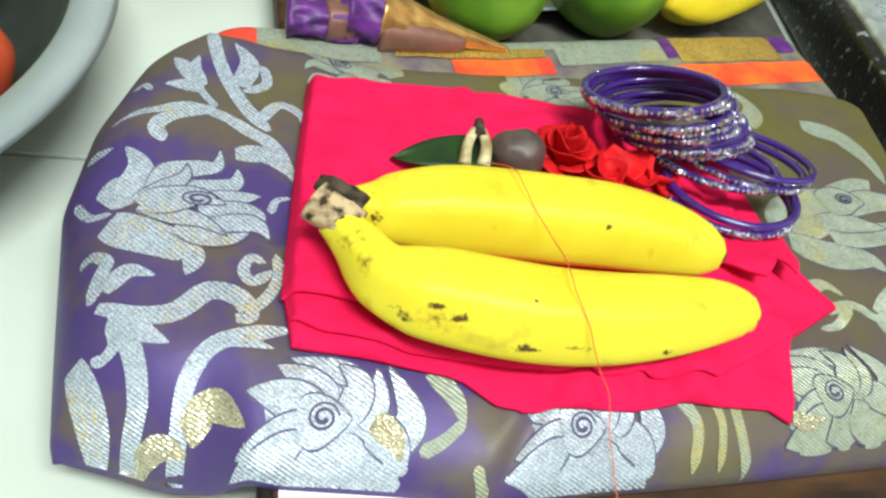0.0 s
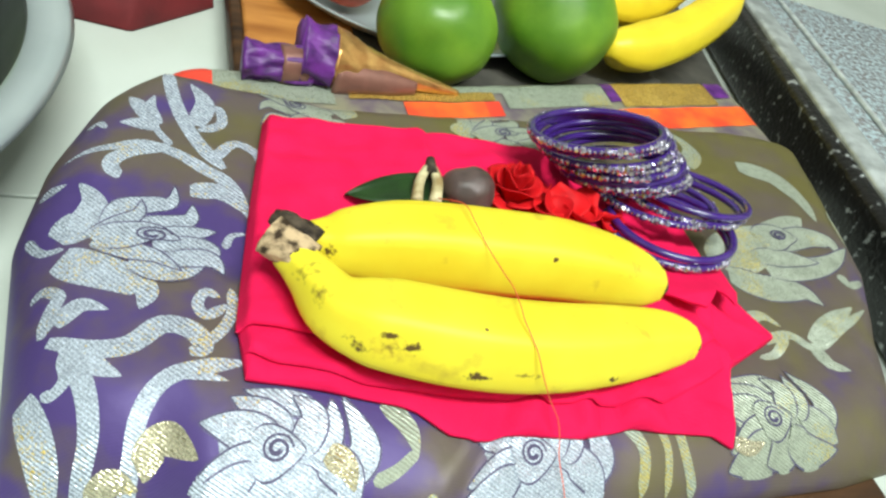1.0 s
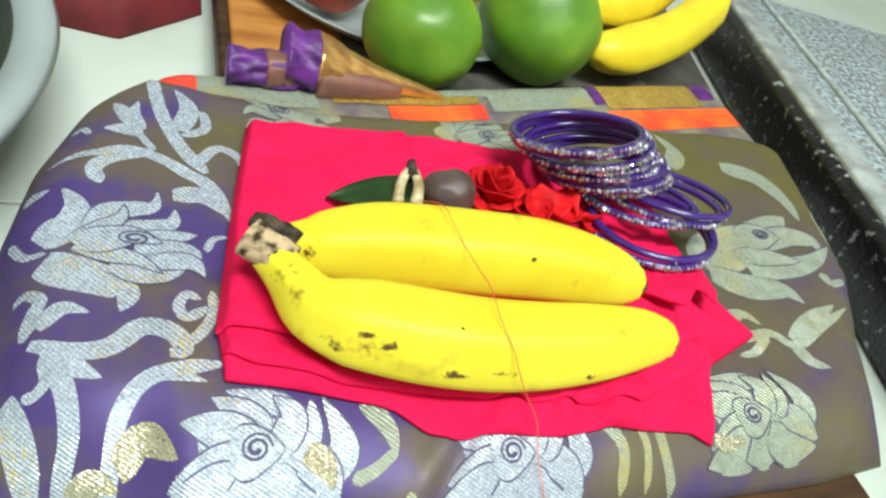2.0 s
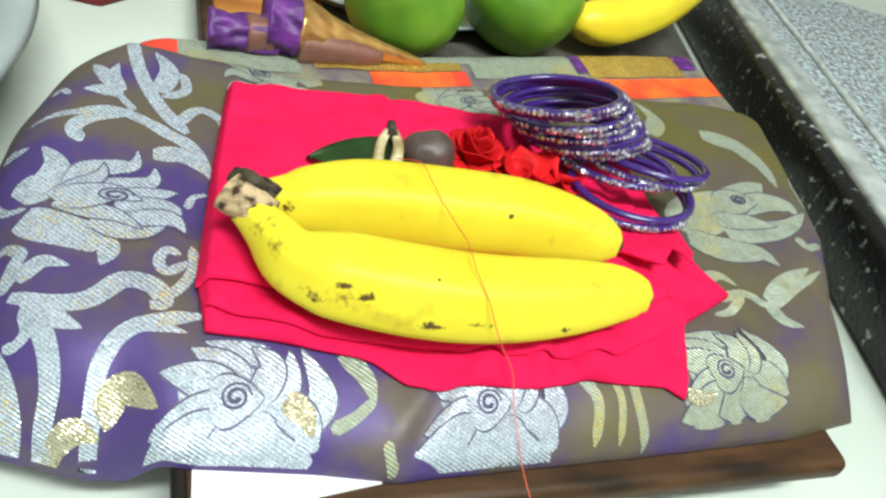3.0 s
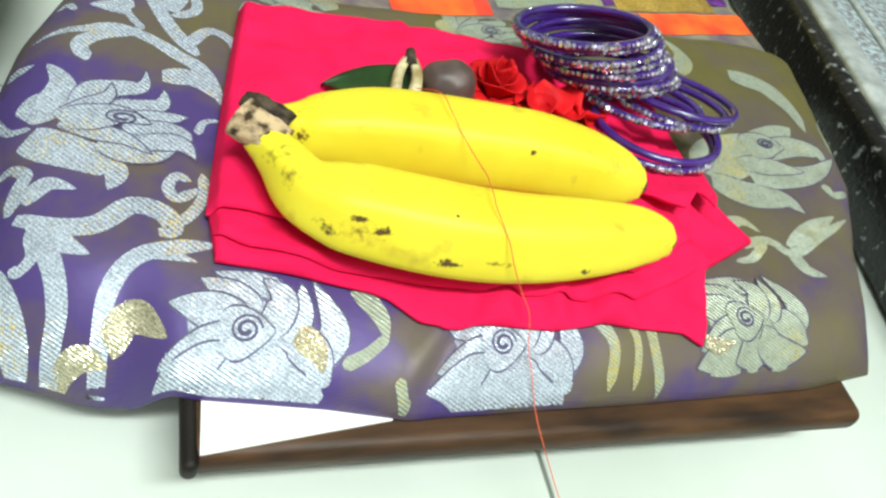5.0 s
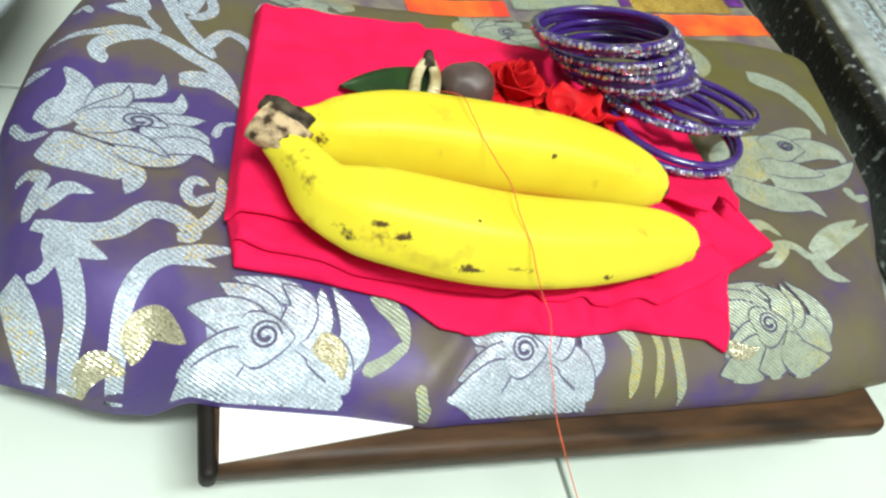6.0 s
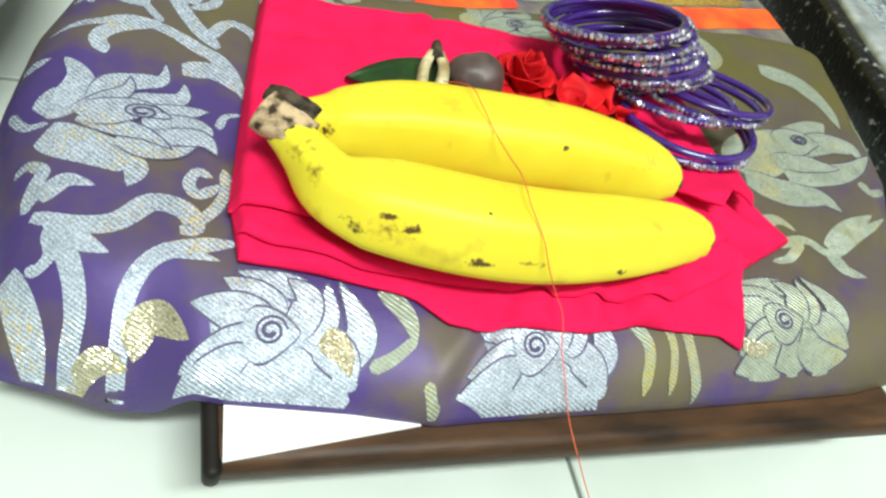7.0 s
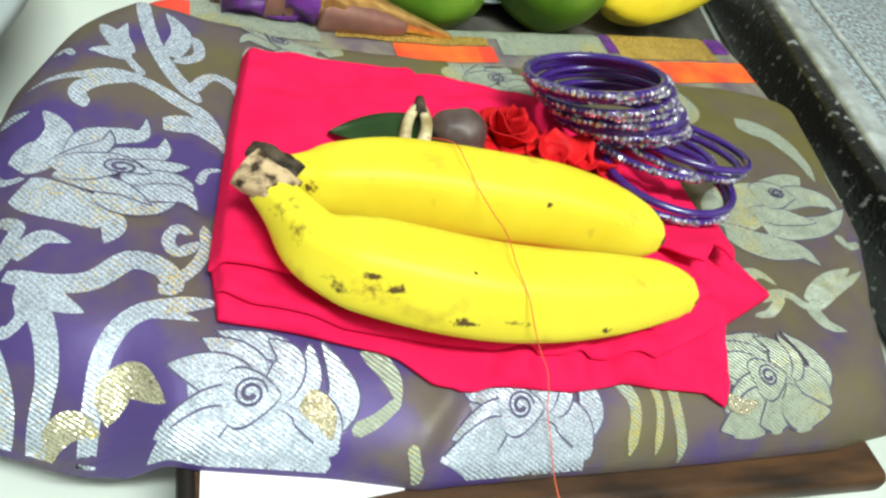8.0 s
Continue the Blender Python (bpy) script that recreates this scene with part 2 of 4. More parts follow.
STEEL = material("steel", (0.50, 0.58, 0.60), 0.32, 0.55, dark=(0.40, 0.48, 0.50), scale=12, bump=0.03)
# darker copy of STEEL: the shade inside the basin, put into the colour
SHADED_STEEL = material("shaded_steel", (0.17, 0.19, 0.19), 0.42, 0.8, dark=(0.09, 0.10, 0.10), scale=16, bump=0.05)
GREEN = material("green_fruit_skin", (0.20, 0.37, 0.03), 0.38, dark=(0.075, 0.20, 0.012), scale=18, bump=0.12, bump_scale=500)
REDFRUIT = material("red_fruit_skin", (0.62, 0.09, 0.03), 0.4, dark=(0.40, 0.05, 0.02), scale=30)
YELLOW = material("yellow_fruit_skin", (0.85, 0.68, 0.03), 0.45, dark=(0.75, 0.56, 0.02), scale=20)
# dark brown that paints the shade under and beside the fruit
SHADE_BROWN = material("shade_brown", (0.085, 0.08, 0.065), 0.8, dark=(0.04, 0.038, 0.032), scale=40)
MAROON = material("maroon_cloth", (0.17, 0.012, 0.015), 0.8, dark=(0.10, 0.008, 0.01), scale=30)
FOIL = material("gold_foil", (0.75, 0.46, 0.16), 0.3, 0.8, dark=(0.55, 0.28, 0.09), scale=120, bump=0.5, bump_scale=150)
VIOLET = material("violet_wrap", (0.15, 0.025, 0.25), 0.5, dark=(0.05, 0.008, 0.10), scale=110, bump=0.9, bump_scale=160)
BROWNFOIL = material("brown_print", (0.26, 0.12, 0.09), 0.4, 0.3, scale=90)
ORANGE = material("orange_silk", (0.90, 0.16, 0.02), 0.5, dark=(0.75, 0.06, 0.02), scale=50)
ORANGERED = material("coral_silk", (0.85, 0.06, 0.03), 0.5)
GOLD = zari_material("gold_zari", (0.66, 0.43, 0.10), (0.80, 0.56, 0.14), 0.8)
OLIVE = material("olive_silk", (0.30, 0.29, 0.20), 0.45, 0.3, dark=(0.16, 0.12, 0.16), scale=60)
WALL = material("wall_paint", (0.62, 0.60, 0.55), 0.85, dark=(0.57, 0.55, 0.50), scale=4)
CEILING = material("ceiling_paint", (0.76, 0.77, 0.75), 0.85, dark=(0.72, 0.73, 0.70), scale=4)
SEQUIN = material("black_sequins", (0.52, 0.56, 0.55), 0.3, 0.3, dark=(0.012, 0.012, 0.012), scale=120, bump=0.8, bump_scale=260, ramp=(0.60, 0.74))
MOTTLE = material("mottled_print", (0.40, 0.52, 0.56), 0.45, dark=(0.16, 0.14, 0.14), scale=230, bump=0.4, bump_scale=200, ramp=(0.40, 0.62))
SILVER = material("silver_band", (0.66, 0.72, 0.72), 0.35, 0.4, dark=(0.36, 0.40, 0.40), scale=60, bump=0.3, bump_scale=150)
THREAD = material("red_thread", (0.80, 0.13, 0.05), 0.7)

# ---------------------------------------------------------------- mesh helpers


def mesh_of(name, bm, mat, smooth=True):
    me = bpy.data.meshes.new(name)
    bmesh.ops.recalc_face_normals(bm, faces=bm.faces)
    bm.to_mesh(me)
    bm.free()
    for f in me.polygons:
        f.use_smooth = smooth
    me.materials.append(mat)
    return me


def thing(name, bm, mat, label, category, group="", kind="", smooth=True):
    return tagged(new(name, mesh_of(name, bm, mat, smooth)), label, category, group, kind)


def empty(name, place, label, category, group=""):
    ob = new(name)
    ob.location = place
    ob.empty_display_size = 0.01
    return tagged(ob, label, category, group)


def part(name, bm, mat, parent, label="", smooth=True):
    """One mesh of a thing, given in world coordinates."""
    top = parent
    shift = Vector((0, 0, 0))
    while top:
        shift += Vector(top.location)
        top = top.parent
    bmesh.ops.translate(bm, vec=-shift, verts=bm.verts)
    ob = new(name, mesh_of(name, bm, mat, smooth))
    ob.parent = parent
    return tagged(ob, label)


def box(x0, y0, z0, x1, y1, z1, bevel=0.0, seg=2):
    bm = bmesh.new()
    bmesh.ops.create_cube(bm, size=1.0)
    for v in bm.verts:
        v.co = Vector(((x0 + x1) / 2 + v.co.x * (x1 - x0), (y0 + y1) / 2 + v.co.y * (y1 - y0), (z0 + z1) / 2 + v.co.z * (z1 - z0)))
    if bevel:
        bmesh.ops.bevel(bm, geom=bm.edges[:], offset=bevel, segments=seg, affect="EDGES", profile=0.5)
    return bm


def interp(points):
    """A smooth function through (a, b) pairs."""
    a = [p[0] for p in points]
    b = [p[1] for p in points]
    return lambda t: float(np.interp(t, a, b))


def curve(points, n):
    """n + 1 places along a smooth curve through the points."""
    pts = [Vector(p) for p in points]
    pts = [2 * pts[0] - pts[1]] + pts + [2 * pts[-1] - pts[-2]]
    out = []
    for i in range(n + 1):
        s = i / n * (len(pts) - 3)
        k = min(int(s), len(pts) - 4)
        u = s - k
        p0, p1, p2, p3 = pts[k:k + 4]
        out.append(0.5 * (2 * p1 + (p2 - p0) * u + (2 * p0 - 5 * p1 + 4 * p2 - p3) * u * u + (3 * p1 - p0 - 3 * p2 + p3) * u ** 3))
    return out


def tube(points, radius, n=24, sides=14, shape=None, closed_ends=True):
    """A tube along a smooth curve; radius and shape are functions of the way along (0 to 1) and of the angle."""
    bm = bmesh.new()
    pts = curve(points, n)
    rings = []
    for i, p in enumerate(pts):
        d = (pts[min(i + 1, n)] - pts[max(i - 1, 0)]).normalized()
        side = d.cross(Vector((0, 0, 1))).normalized()
        up = side.cross(d)
        r = radius(i / n) if callable(radius) else radius
        ring = []
        for k in range(sides):
            a = 2 * math.pi * k / sides
            q = r * (shape(a, i / n) if shape else 1)
            ring.append(bm.verts.new(p + side * math.cos(a) * q + up * math.sin(a) * q))
        rings.append(ring)
    for a, b in zip(rings, rings[1:]):
        for k in range(sides):
            bm.faces.new((a[k], a[(k + 1) % sides], b[(k + 1) % sides], b[k]))
    if closed_ends:
        bm.faces.new(rings[0])
        bm.faces.new(rings[-1])
    return bm


def lathe(profile, centre, sides=64):
    bm = bmesh.new()
    rings = []
    for r, z in profile:
        rings.append([bm.verts.new((centre[0] + r * math.cos(2 * math.pi * k / sides), centre[1] + r * math.sin(2 * math.pi * k / sides), centre[2] + z)) for k in range(sides)])
    for a, b in zip(rings, rings[1:]):
        for k in range(sides):
            bm.faces.new((a[k], a[(k + 1) % sides], b[(k + 1) % sides], b[k]))
    return bm


def ball(centre, r, squash=(1, 1, 1), lump=0.0, seed=0, dimple=0.0):
    bm = bmesh.new()
    bmesh.ops.create_icosphere(bm, subdivisions=5, radius=1.0)
    for v in bm.verts:
        d = v.co.copy()
        k = 1 + lump * noise.noise(d * 1.7 + Vector((seed * 7.3, 0, 0)))
        if dimple:
            k -= dimple * math.exp(-((d.x ** 2 + d.y ** 2) / 0.05)) * (1 if d.z > 0 else 0)
        v.co = Vector((d.x * squash[0], d.y * squash[1], d.z * squash[2])) * r * k + Vector(centre)
    return bm


def slab(xl, xr, yf, yb, top, bottom, nx=90, ny=70):
    """A soft folded cloth: its four edges are curves, its upper and lower faces are functions of the place."""
    bm = bmesh.new()

    def ease(i, n):
        s = i / n
        return 0.5 - 0.5 * math.cos(math.pi * s) if n < 60 else 0.8 * (0.5 - 0.5 * math.cos(math.pi * s)) + 0.2 * s
    grids = []
    for face in (top, bottom):
        grid = []
        for j in range(ny + 1):
            row = []
            for i in range(nx + 1):
                u, v = ease(i, nx), ease(j, ny)
                x, y = 0.15, 0.12
                for _ in range(6):
                    x = xl(y) + (xr(y) - xl(y)) * u
                    y = yf(x) + (yb(x) - yf(x)) * v
                row.append(bm.verts.new((x, y, face(x, y))))
            grid.append(row)
        for a, b in zip(grid, grid[1:]):
            for i in range(nx):
                bm.faces.new((a[i], a[i + 1], b[i + 1], b[i]))
        grids.append(grid)
    t, b = grids
    for i in range(nx):
        bm.faces.new((t[0][i], t[0][i + 1], b[0][i + 1], b[0][i]))
        bm.faces.new((t[ny][i], t[ny][i + 1], b[ny][i + 1], b[ny][i]))
    for j in range(ny):
        bm.faces.new((t[j][0], t[j + 1][0], b[j + 1][0], b[j][0]))
        bm.faces.new((t[j][nx], t[j + 1][nx], b[j + 1][nx], b[j][nx]))
    return bm


def joined(bms):
    out = bmesh.new()
    for b in bms:
        me = bpy.data.meshes.new("t")
        b.to_mesh(me)
        b.free()
        out.from_mesh(me)
        bpy.data.meshes.remove(me)
    return out


def bulge(s):
    s = min(max(s, 0.0), 1.0)
    return math.sqrt(1 - (1 - s) ** 2)


# ---------------------------------------------------------------- the room
R0, R1, TOP = -1.55, 1.95, 2.5
floor = thing("floor", box(R0, R0, -0.06, R1, R1, -0.003), GROUT, "grey grout bed under pale floor tiles", "floor", kind="structure")
thing("ceiling", box(R0, R0, TOP, R1, R1, TOP + 0.1), CEILING, "plain white painted ceiling", "ceiling", kind="structure")
thing("wall_north", box(R0, R1, -0.06, R1, R1 + 0.12, TOP), WALL, "plain beige painted wall", "wall", kind="structure")
# unseen opening, made up to hold the fill lamp
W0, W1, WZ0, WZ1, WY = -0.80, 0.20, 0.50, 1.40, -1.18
thing("wall_south", joined([box(R0, WY - 0.12, -0.06, W0, WY, TOP), box(W1, WY - 0.12, -0.06, R1, WY, TOP), box(W0, WY - 0.12, -0.06, W1, WY, WZ0), box(W0, WY - 0.12, WZ1, W1, WY, TOP)]), WALL, "plain beige painted wall with an opening added for the fill lamp", "wall", kind="structure")
thing("wall_east", box(R1, R0, -0.06, R1 + 0.12, R1, TOP), WALL, "plain beige painted wall", "wall", kind="structure")
thing("wall_west", box(R0 - 0.12, R0, -0.06, R0, R1, TOP), WALL, "plain beige painted wall", "wall", kind="structure")

# ---------------------------------------------------------------- the low board under the cloth
BT = 0.041
low_board = empty("low_wooden_board", (0.135, 0.13, 0), "low brown wooden floor board with dark rounded edges, under the cloth", "low stool")
part("top", box(0.0, 0.0022, BT - 0.0125, 0.279, 0.262, BT, 0.005, 5), BOARD, low_board)
part("edge_strip", box(-0.0010, -0.0004, BT - 0.0085, 0.0046, 0.2624, BT + 0.0006, 0.0026, 4), DARKWOOD, low_board, "blackened end strip")
for y in (0.04, 0.20):
    part("foot", box(0.02, y, 0, 0.252, y + 0.03, BT - 0.013, 0.003), BOARD, low_board)

bm = bmesh.new()
q = [(0.0045, 0.0035), (0.066, 0.0118), (0.075, 0.09), (0.008, 0.085)]
v = [bm.verts.new((x, y, BT + 0.0012)) for x, y in q]
f = bm.faces.new(v)
ext = bmesh.ops.extrude_face_region(bm, geom=[f])
bmesh.ops.translate(bm, vec=(0, 0, -0.0008), verts=[e for e in ext["geom"] if isinstance(e, bmesh.types.BMVert)])
thing("white_paper", bm, PAPER, "plain white sheet of paper lying on the wooden board", "paper", smooth=False)

# ---------------------------------------------------------------- the folded brocade
H = 0.065
S_XL = interp([(0.02, -0.056), (0.05, -0.064), (0.14, -0.072), (0.18, -0.067), (0.22, -0.054), (0.25, -0.036), (0.27, -0.022)])
S_XR = interp([(0.0, 0.283), (0.04, 0.30), (0.083, 0.322), (0.13, 0.352), (0.18, 0.366), (0.25, 0.385)])
S_YF = interp([(-0.06, 0.0440), (-0.043, 0.0378), (-0.033, 0.0335), (-0.025, 0.0315), (-0.0180, 0.0310), (-0.0060, 0.0250), (0.0044, 0.0218), (0.0437, 0.0166), (0.071, 0.0112), (0.087, 0.0120), (0.119, 0.0126), (0.162, 0.0134), (0.2225, 0.0153), (0.254, 0.0167), (0.275, 0.020), (0.38, 0.035)])
S_YB = interp([(-0.05, 0.235), (-0.02, 0.252), (0.009, 0.243), (0.054, 0.235), (0.135, 0.242), (0.24, 0.258), (0.34, 0.262), (0.39, 0.255)])


def silk_top(x, y):
    k = bulge((x - S_XL(y)) / 0.03) * bulge((S_XR(y) - x) / 0.03) * bulge((y - S_YF(x)) / 0.042) * bulge((S_YB(x) - y) / 0.02)
    low = silk_low(x, y)
    off = x - 0.0705 - 0.75 * (y - 0.0112)
    fade = max(0, 1 - (y - 0.010) / 0.045)
    crease = fade * (0.0030 * math.exp(-((off + 0.007) / 0.005) ** 2) - 0.0036 * math.exp(-((off - 0.001) / 0.0032) ** 2) + 0.0016 * math.exp(-((off - 0.010) / 0.006) ** 2))
    wave = crease + 0.0017 * noise.noise(Vector((x * 22, y * 22, 0))) + 0.0008 * noise.noise(Vector((x * 46, y * 46, 7))) + 0.0004 * noise.noise(Vector((x * 90, y * 90, 3)))
    return low + 0.001 + (H - low - 0.001 + wave) * k


def silk_low(x, y):
    hang = min(max((-x - 0.002) / 0.016, 0), 1)
    return BT + 0.0004 - 0.019 * hang * hang * (3 - 2 * hang)


saree = empty("folded_brocade_saree", (0.15, 0.13, BT), "folded purple and olive silk brocade with silver woven flowers", "folded cloth")
part("silk_body", slab(S_XL, S_XR, S_YF, S_YB, silk_top, silk_low, 150, 110), SILK, saree)


def ribbon(points, width, n=26, across=4, lift=0.0002, offset=None):
    """A woven figure lying on the silk: a curved band whose half width is a function of the way along."""
    bm = bmesh.new()
    pts = curve([(x, y, 0) for x, y in points], n)
    rows = []
    for i, p in enumerate(pts):
        d = (pts[min(i + 1, n)] - pts[max(i - 1, 0)]).normalized()
        side = Vector((-d.y, d.x, 0))
        w = width(i / n)
        p = p + side * (offset(i / n) if offset else 0)
        row = []
        for k in range(across + 1):
            free = p + side * w * (2 * k / across - 1)
            c = p + side * w * (2 * k / across - 1)
            c.x = min(max(c.x, S_XL(c.y) + 0.0015), S_XR(c.y) - 0.0015)
            c.y = min(max(c.y, S_YF(c.x) + 0.0001), S_YB(c.x) - 0.0015)
            row.append((bm.verts.new((c.x, c.y, silk_top(c.x, c.y) + lift + 0.0006 * max(0, 1 - (c.y - S_YF(c.x)) / 0.009))), (c - free).length < 0.004))
        rows.append(row)
    for a, b in zip(rows, rows[1:]):
        for k in range(across):
            corner = (a[k], a[k + 1], b[k + 1], b[k])
            if all(c[1] for c in corner) and (across > 1 or all(S_YF(c[0].co.x) + 0.004 < c[0].co.y for c in corner)):
                bm.faces.new([c[0] for c in corner])
    return bm


def vine(w, end=0.3):
    return lambda s: w * (1 - (1 - end) * s) * min(1, 0.35 + 6 * s) * min(1, 0.2 + 8 * (1 - s))


def petal_tip(w):
    """Half width of a woven petal: broad soon after its foot, drawn out to a point."""
    return lambda s: w * (math.sin(math.pi * min(1, 0.06 + 0.94 * s) ** 0.62) ** 0.75 + 0.02)


# petals in the flower's own units: points along the middle, then the half width
PROFILE = [((-1.04, -0.39), (-0.71, -0.62), (-0.32, -0.79), (-0.05, -0.99), (-0.11, -1.28), 0.27),
           ((-1.12, -0.04), (-0.98, 0.07), (-0.78, 0.23), (-0.74, 0.59), (-0.94, 0.96), 0.26),
           ((-0.56, 0.14), (-0.36, 0.51), (-0.04, 0.60), (0.22, 0.68), (0.26, 1.03), 0.19),
           ((-0.15, 0.21), (0.24, 0.25), (0.46, 0.38), (0.49, 0.66), 0.18),
           ((0.0, 0.04), (0.51, 0.07), (0.80, 0.10), 0.15),
           ((0.0, -0.17), (0.48, -0.16), (0.72, -0.25), (0.83, -0.36), 0.16),
           ((-0.27, -0.52), (0.04, -0.66), (0.39, -0.67), (0.64, -0.55), 0.16),
           ((0.12, -0.44), (0.51, -0.40), (0.74, -0.46), (0.88, -0.68), 0.17),
           ((-0.69, -0.15), (-0.31, -0.31), (0.06, -0.40), (0.36, -0.64), 0.17),
           ((-0.75, -0.09), (-0.44, 0.16), (-0.19, 0.40), (-0.16, 0.68), 0.15),
           ((-0.69, -0.12), (-0.36, -0.04), (-0.01, 0.05), (0.34, -0.08), 0.25)]
OPEN = [((-0.55, -0.12), (0.05, -0.05), (0.70, -0.10), 0.42), ((0.37, 0.40), (0.02, 0.51), (-0.34, 0.64), 0.15), ((0.10, 0.13), (-0.15, 0.37), (-0.47, 0.57), 0.19), ((0.01, 0.01), (-0.37, 0.22), (-0.78, 0.33), 0.23),
        ((-0.04, -0.13), (-0.42, -0.14), (-0.85, -0.21), 0.24), ((-0.12, -0.28), (-0.52, -0.33), (-0.97, -0.37), 0.24), ((0.69, -0.30), (0.93, -0.03), (0.72, 0.54), 0.20),
        ((0.40, -0.17), (0.69, -0.33), (0.86, -0.52), 0.29), ((0.35, -0.07), (0.57, 0.12), (0.60, 0.50), 0.17), ((0.23, -0.06), (0.39, 0.29), (0.18, 0.53), 0.18),
        ((0.01, -0.25), (-0.11, -0.40), (-0.39, -0.46), 0.24), ((0.12, -0.25), (0.33, -0.47), (0.81, -0.59), 0.24), ((-0.26, -0.02), (0.02, -0.02), (0.30, -0.04), 0.27)]

SIDE = [((-1.53, -0.75), (-1.09, -0.26), (-0.27, 0.22), 0.32), ((-1.35, -0.73), (-0.64, -0.30), (0.38, 0.27), (0.82, 0.50), 0.32), ((-1.50, -0.90), (-0.97, -1.12), (-0.38, -1.18), (-0.12, -1.48), 0.29),
        ((-0.28, -0.23), (0.57, 0.03), (1.01, -0.08), (1.02, -0.35), 0.24), ((-0.72, -0.77), (-0.06, -0.73), (0.69, -0.54), (1.40, -0.12), 0.24), ((-0.76, -0.49), (-0.12, -0.50), (0.45, -0.56), 0.21),
        ((-0.46, -0.12), (0.0, 0.0), (0.38, -0.03), 0.30)]


def blossom(cx, cy, turn, size, mat, shapes=PROFILE, eye=(0.24, 0.15)):
    """A woven rose: broad petals round a curled eye, each with a dark thread outline."""
    def at(u, v):
        a = radians(turn)
        return (cx + size * (u * math.cos(a) - v * math.sin(a)), cy + size * (u * math.sin(a) + v * math.cos(a)))
    petals, lines = [], []
    for i, sh in enumerate(shapes):
        path, wide, lift = [at(*q) for q in sh[:-1]], petal_tip(sh[-1] * size), 0.00015 + 0.00006 * i
        petals.append(ribbon(path, wide, 32, 10, lift))
        if i > (0 if shapes is OPEN else 1):
            for flank in (-1, 1):
                lines.append(ribbon(path, lambda s: size * 0.011 * min(1, 0.3 + 3 * s), 24, 1, lift + 0.00003, lambda s: flank * (wide(s) - size * 0.012)))
    curl = [at(eye[0] * (1 - k / 22) * math.cos(k * 0.72), eye[1] * (1 - k / 22) * math.sin(k * 0.72)) for k in range(18)]
    lines.append(ribbon(curl, lambda s: size * (0.012 + 0.016 * s * s), 90, 1, 0.00098))
    flower = part("woven_flower", joined(petals), mat, saree, "silver woven flower")
    part("outline", joined(lines), LINE, flower, "dark thread outline")


def sprig(name, strokes, mat, label="silver woven vine", lift=0.0002):
    part(name, joined([ribbon(p, w, 26, 4, lift) for p, w in strokes]), mat, saree, label)


blossom(-0.0214, 0.1243, 0, 0.0285, ZARI)
blossom(0.0175, 0.0355, 0, 0.0300, ZARI, OPEN, (0.17, 0.15))
blossom(0.1041, 0.0288, 4, 0.0300, ZARI, OPEN, (0.17, 0.15))
blossom(0.2158, 0.0385, 12, 0.0320, ZARI_OLD, OPEN, (0.17, 0.15))
blossom(0.2915, 0.1491, 0, 0.0340, ZARI_OLD, SIDE, (0.17, 0.12))
blossom(0.150, 0.218, 10, 0.0250, ZARI_OLD)
blossom(0.040, 0.220, 150, 0.0240, ZARI_OLD)

# scrolling stems and leaves of the weave
sprig("woven_vine", [
    ([(-0.051, 0.0779), (-0.0387, 0.0724), (-0.0271, 0.073), (-0.0169, 0.0814), (-0.0076, 0.0784), (-0.0042, 0.0707), (-0.0087, 0.0695)], lambda s: 0.0040 * (0.4 + 0.6 * math.sin(math.pi * s) ** 0.7)),
    ([(-0.0534, 0.0805), (-0.051, 0.0904), (-0.0497, 0.0955), (-0.0551, 0.1005), (-0.0583, 0.0975)], vine(0.0030, 0.5)),
    ([(-0.0494, 0.0835), (-0.0426, 0.0896), (-0.0339, 0.0878)], petal_tip(0.0034)),
    ([(-0.0443, 0.0743), (-0.0367, 0.0665), (-0.0285, 0.0618)], petal_tip(0.0036)),
    ([(-0.0462, 0.073), (-0.0444, 0.0643), (-0.048, 0.0606), (-0.0513, 0.0621)], vine(0.0026, 0.5)),
], ZARI)
sprig("woven_vine", [
    ([(-0.0464, 0.0744), (-0.0393, 0.0607), (-0.0368, 0.0481), (-0.0385, 0.0397), (-0.0399, 0.0330)], vine(0.0032, 0.9)),
    ([(0.0085, 0.0649), (-0.005, 0.0633), (-0.0163, 0.0596), (-0.0227, 0.0508), (-0.0246, 0.0394), (-0.0256, 0.03), (-0.0247, 0.0242)], vine(0.0030, 0.85)),
    ([(-0.0131, 0.0617), (-0.005, 0.0605), (0.0032, 0.058)], petal_tip(0.0021)),
    ([(-0.0569, 0.0633), (-0.0505, 0.0476), (-0.0484, 0.0399), (-0.0532, 0.0367)], petal_tip(0.0044)),
    ([(-0.0477, 0.0331), (-0.0426, 0.0342), (-0.0387, 0.0367)], vine(0.0018, 0.6)),
], ZARI)
sprig("woven_vine", [
    ([(-0.0042, 0.0722), (0.002, 0.0792), (0.0057, 0.0884), (0.0053, 0.099)], vine(0.0023, 0.8)),
    ([(0.0036, 0.0903), (-0.0029, 0.0858), (-0.006, 0.0909), (-0.0032, 0.0968), (0.0015, 0.0943)], vine(0.0024, 0.7)),
    ([(-0.0643, 0.1316), (-0.0576, 0.1194), (-0.0503, 0.1172)], vine(0.0015, 0.8)),
    ([(0.0037, 0.1183), (0.0064, 0.1251), (0.0118, 0.1272)], vine(0.0018, 0.5)),
    ([(-0.0327, 0.0262), (-0.0283, 0.025), (-0.0229, 0.0245)], petal_tip(0.0018)),
], ZARI)
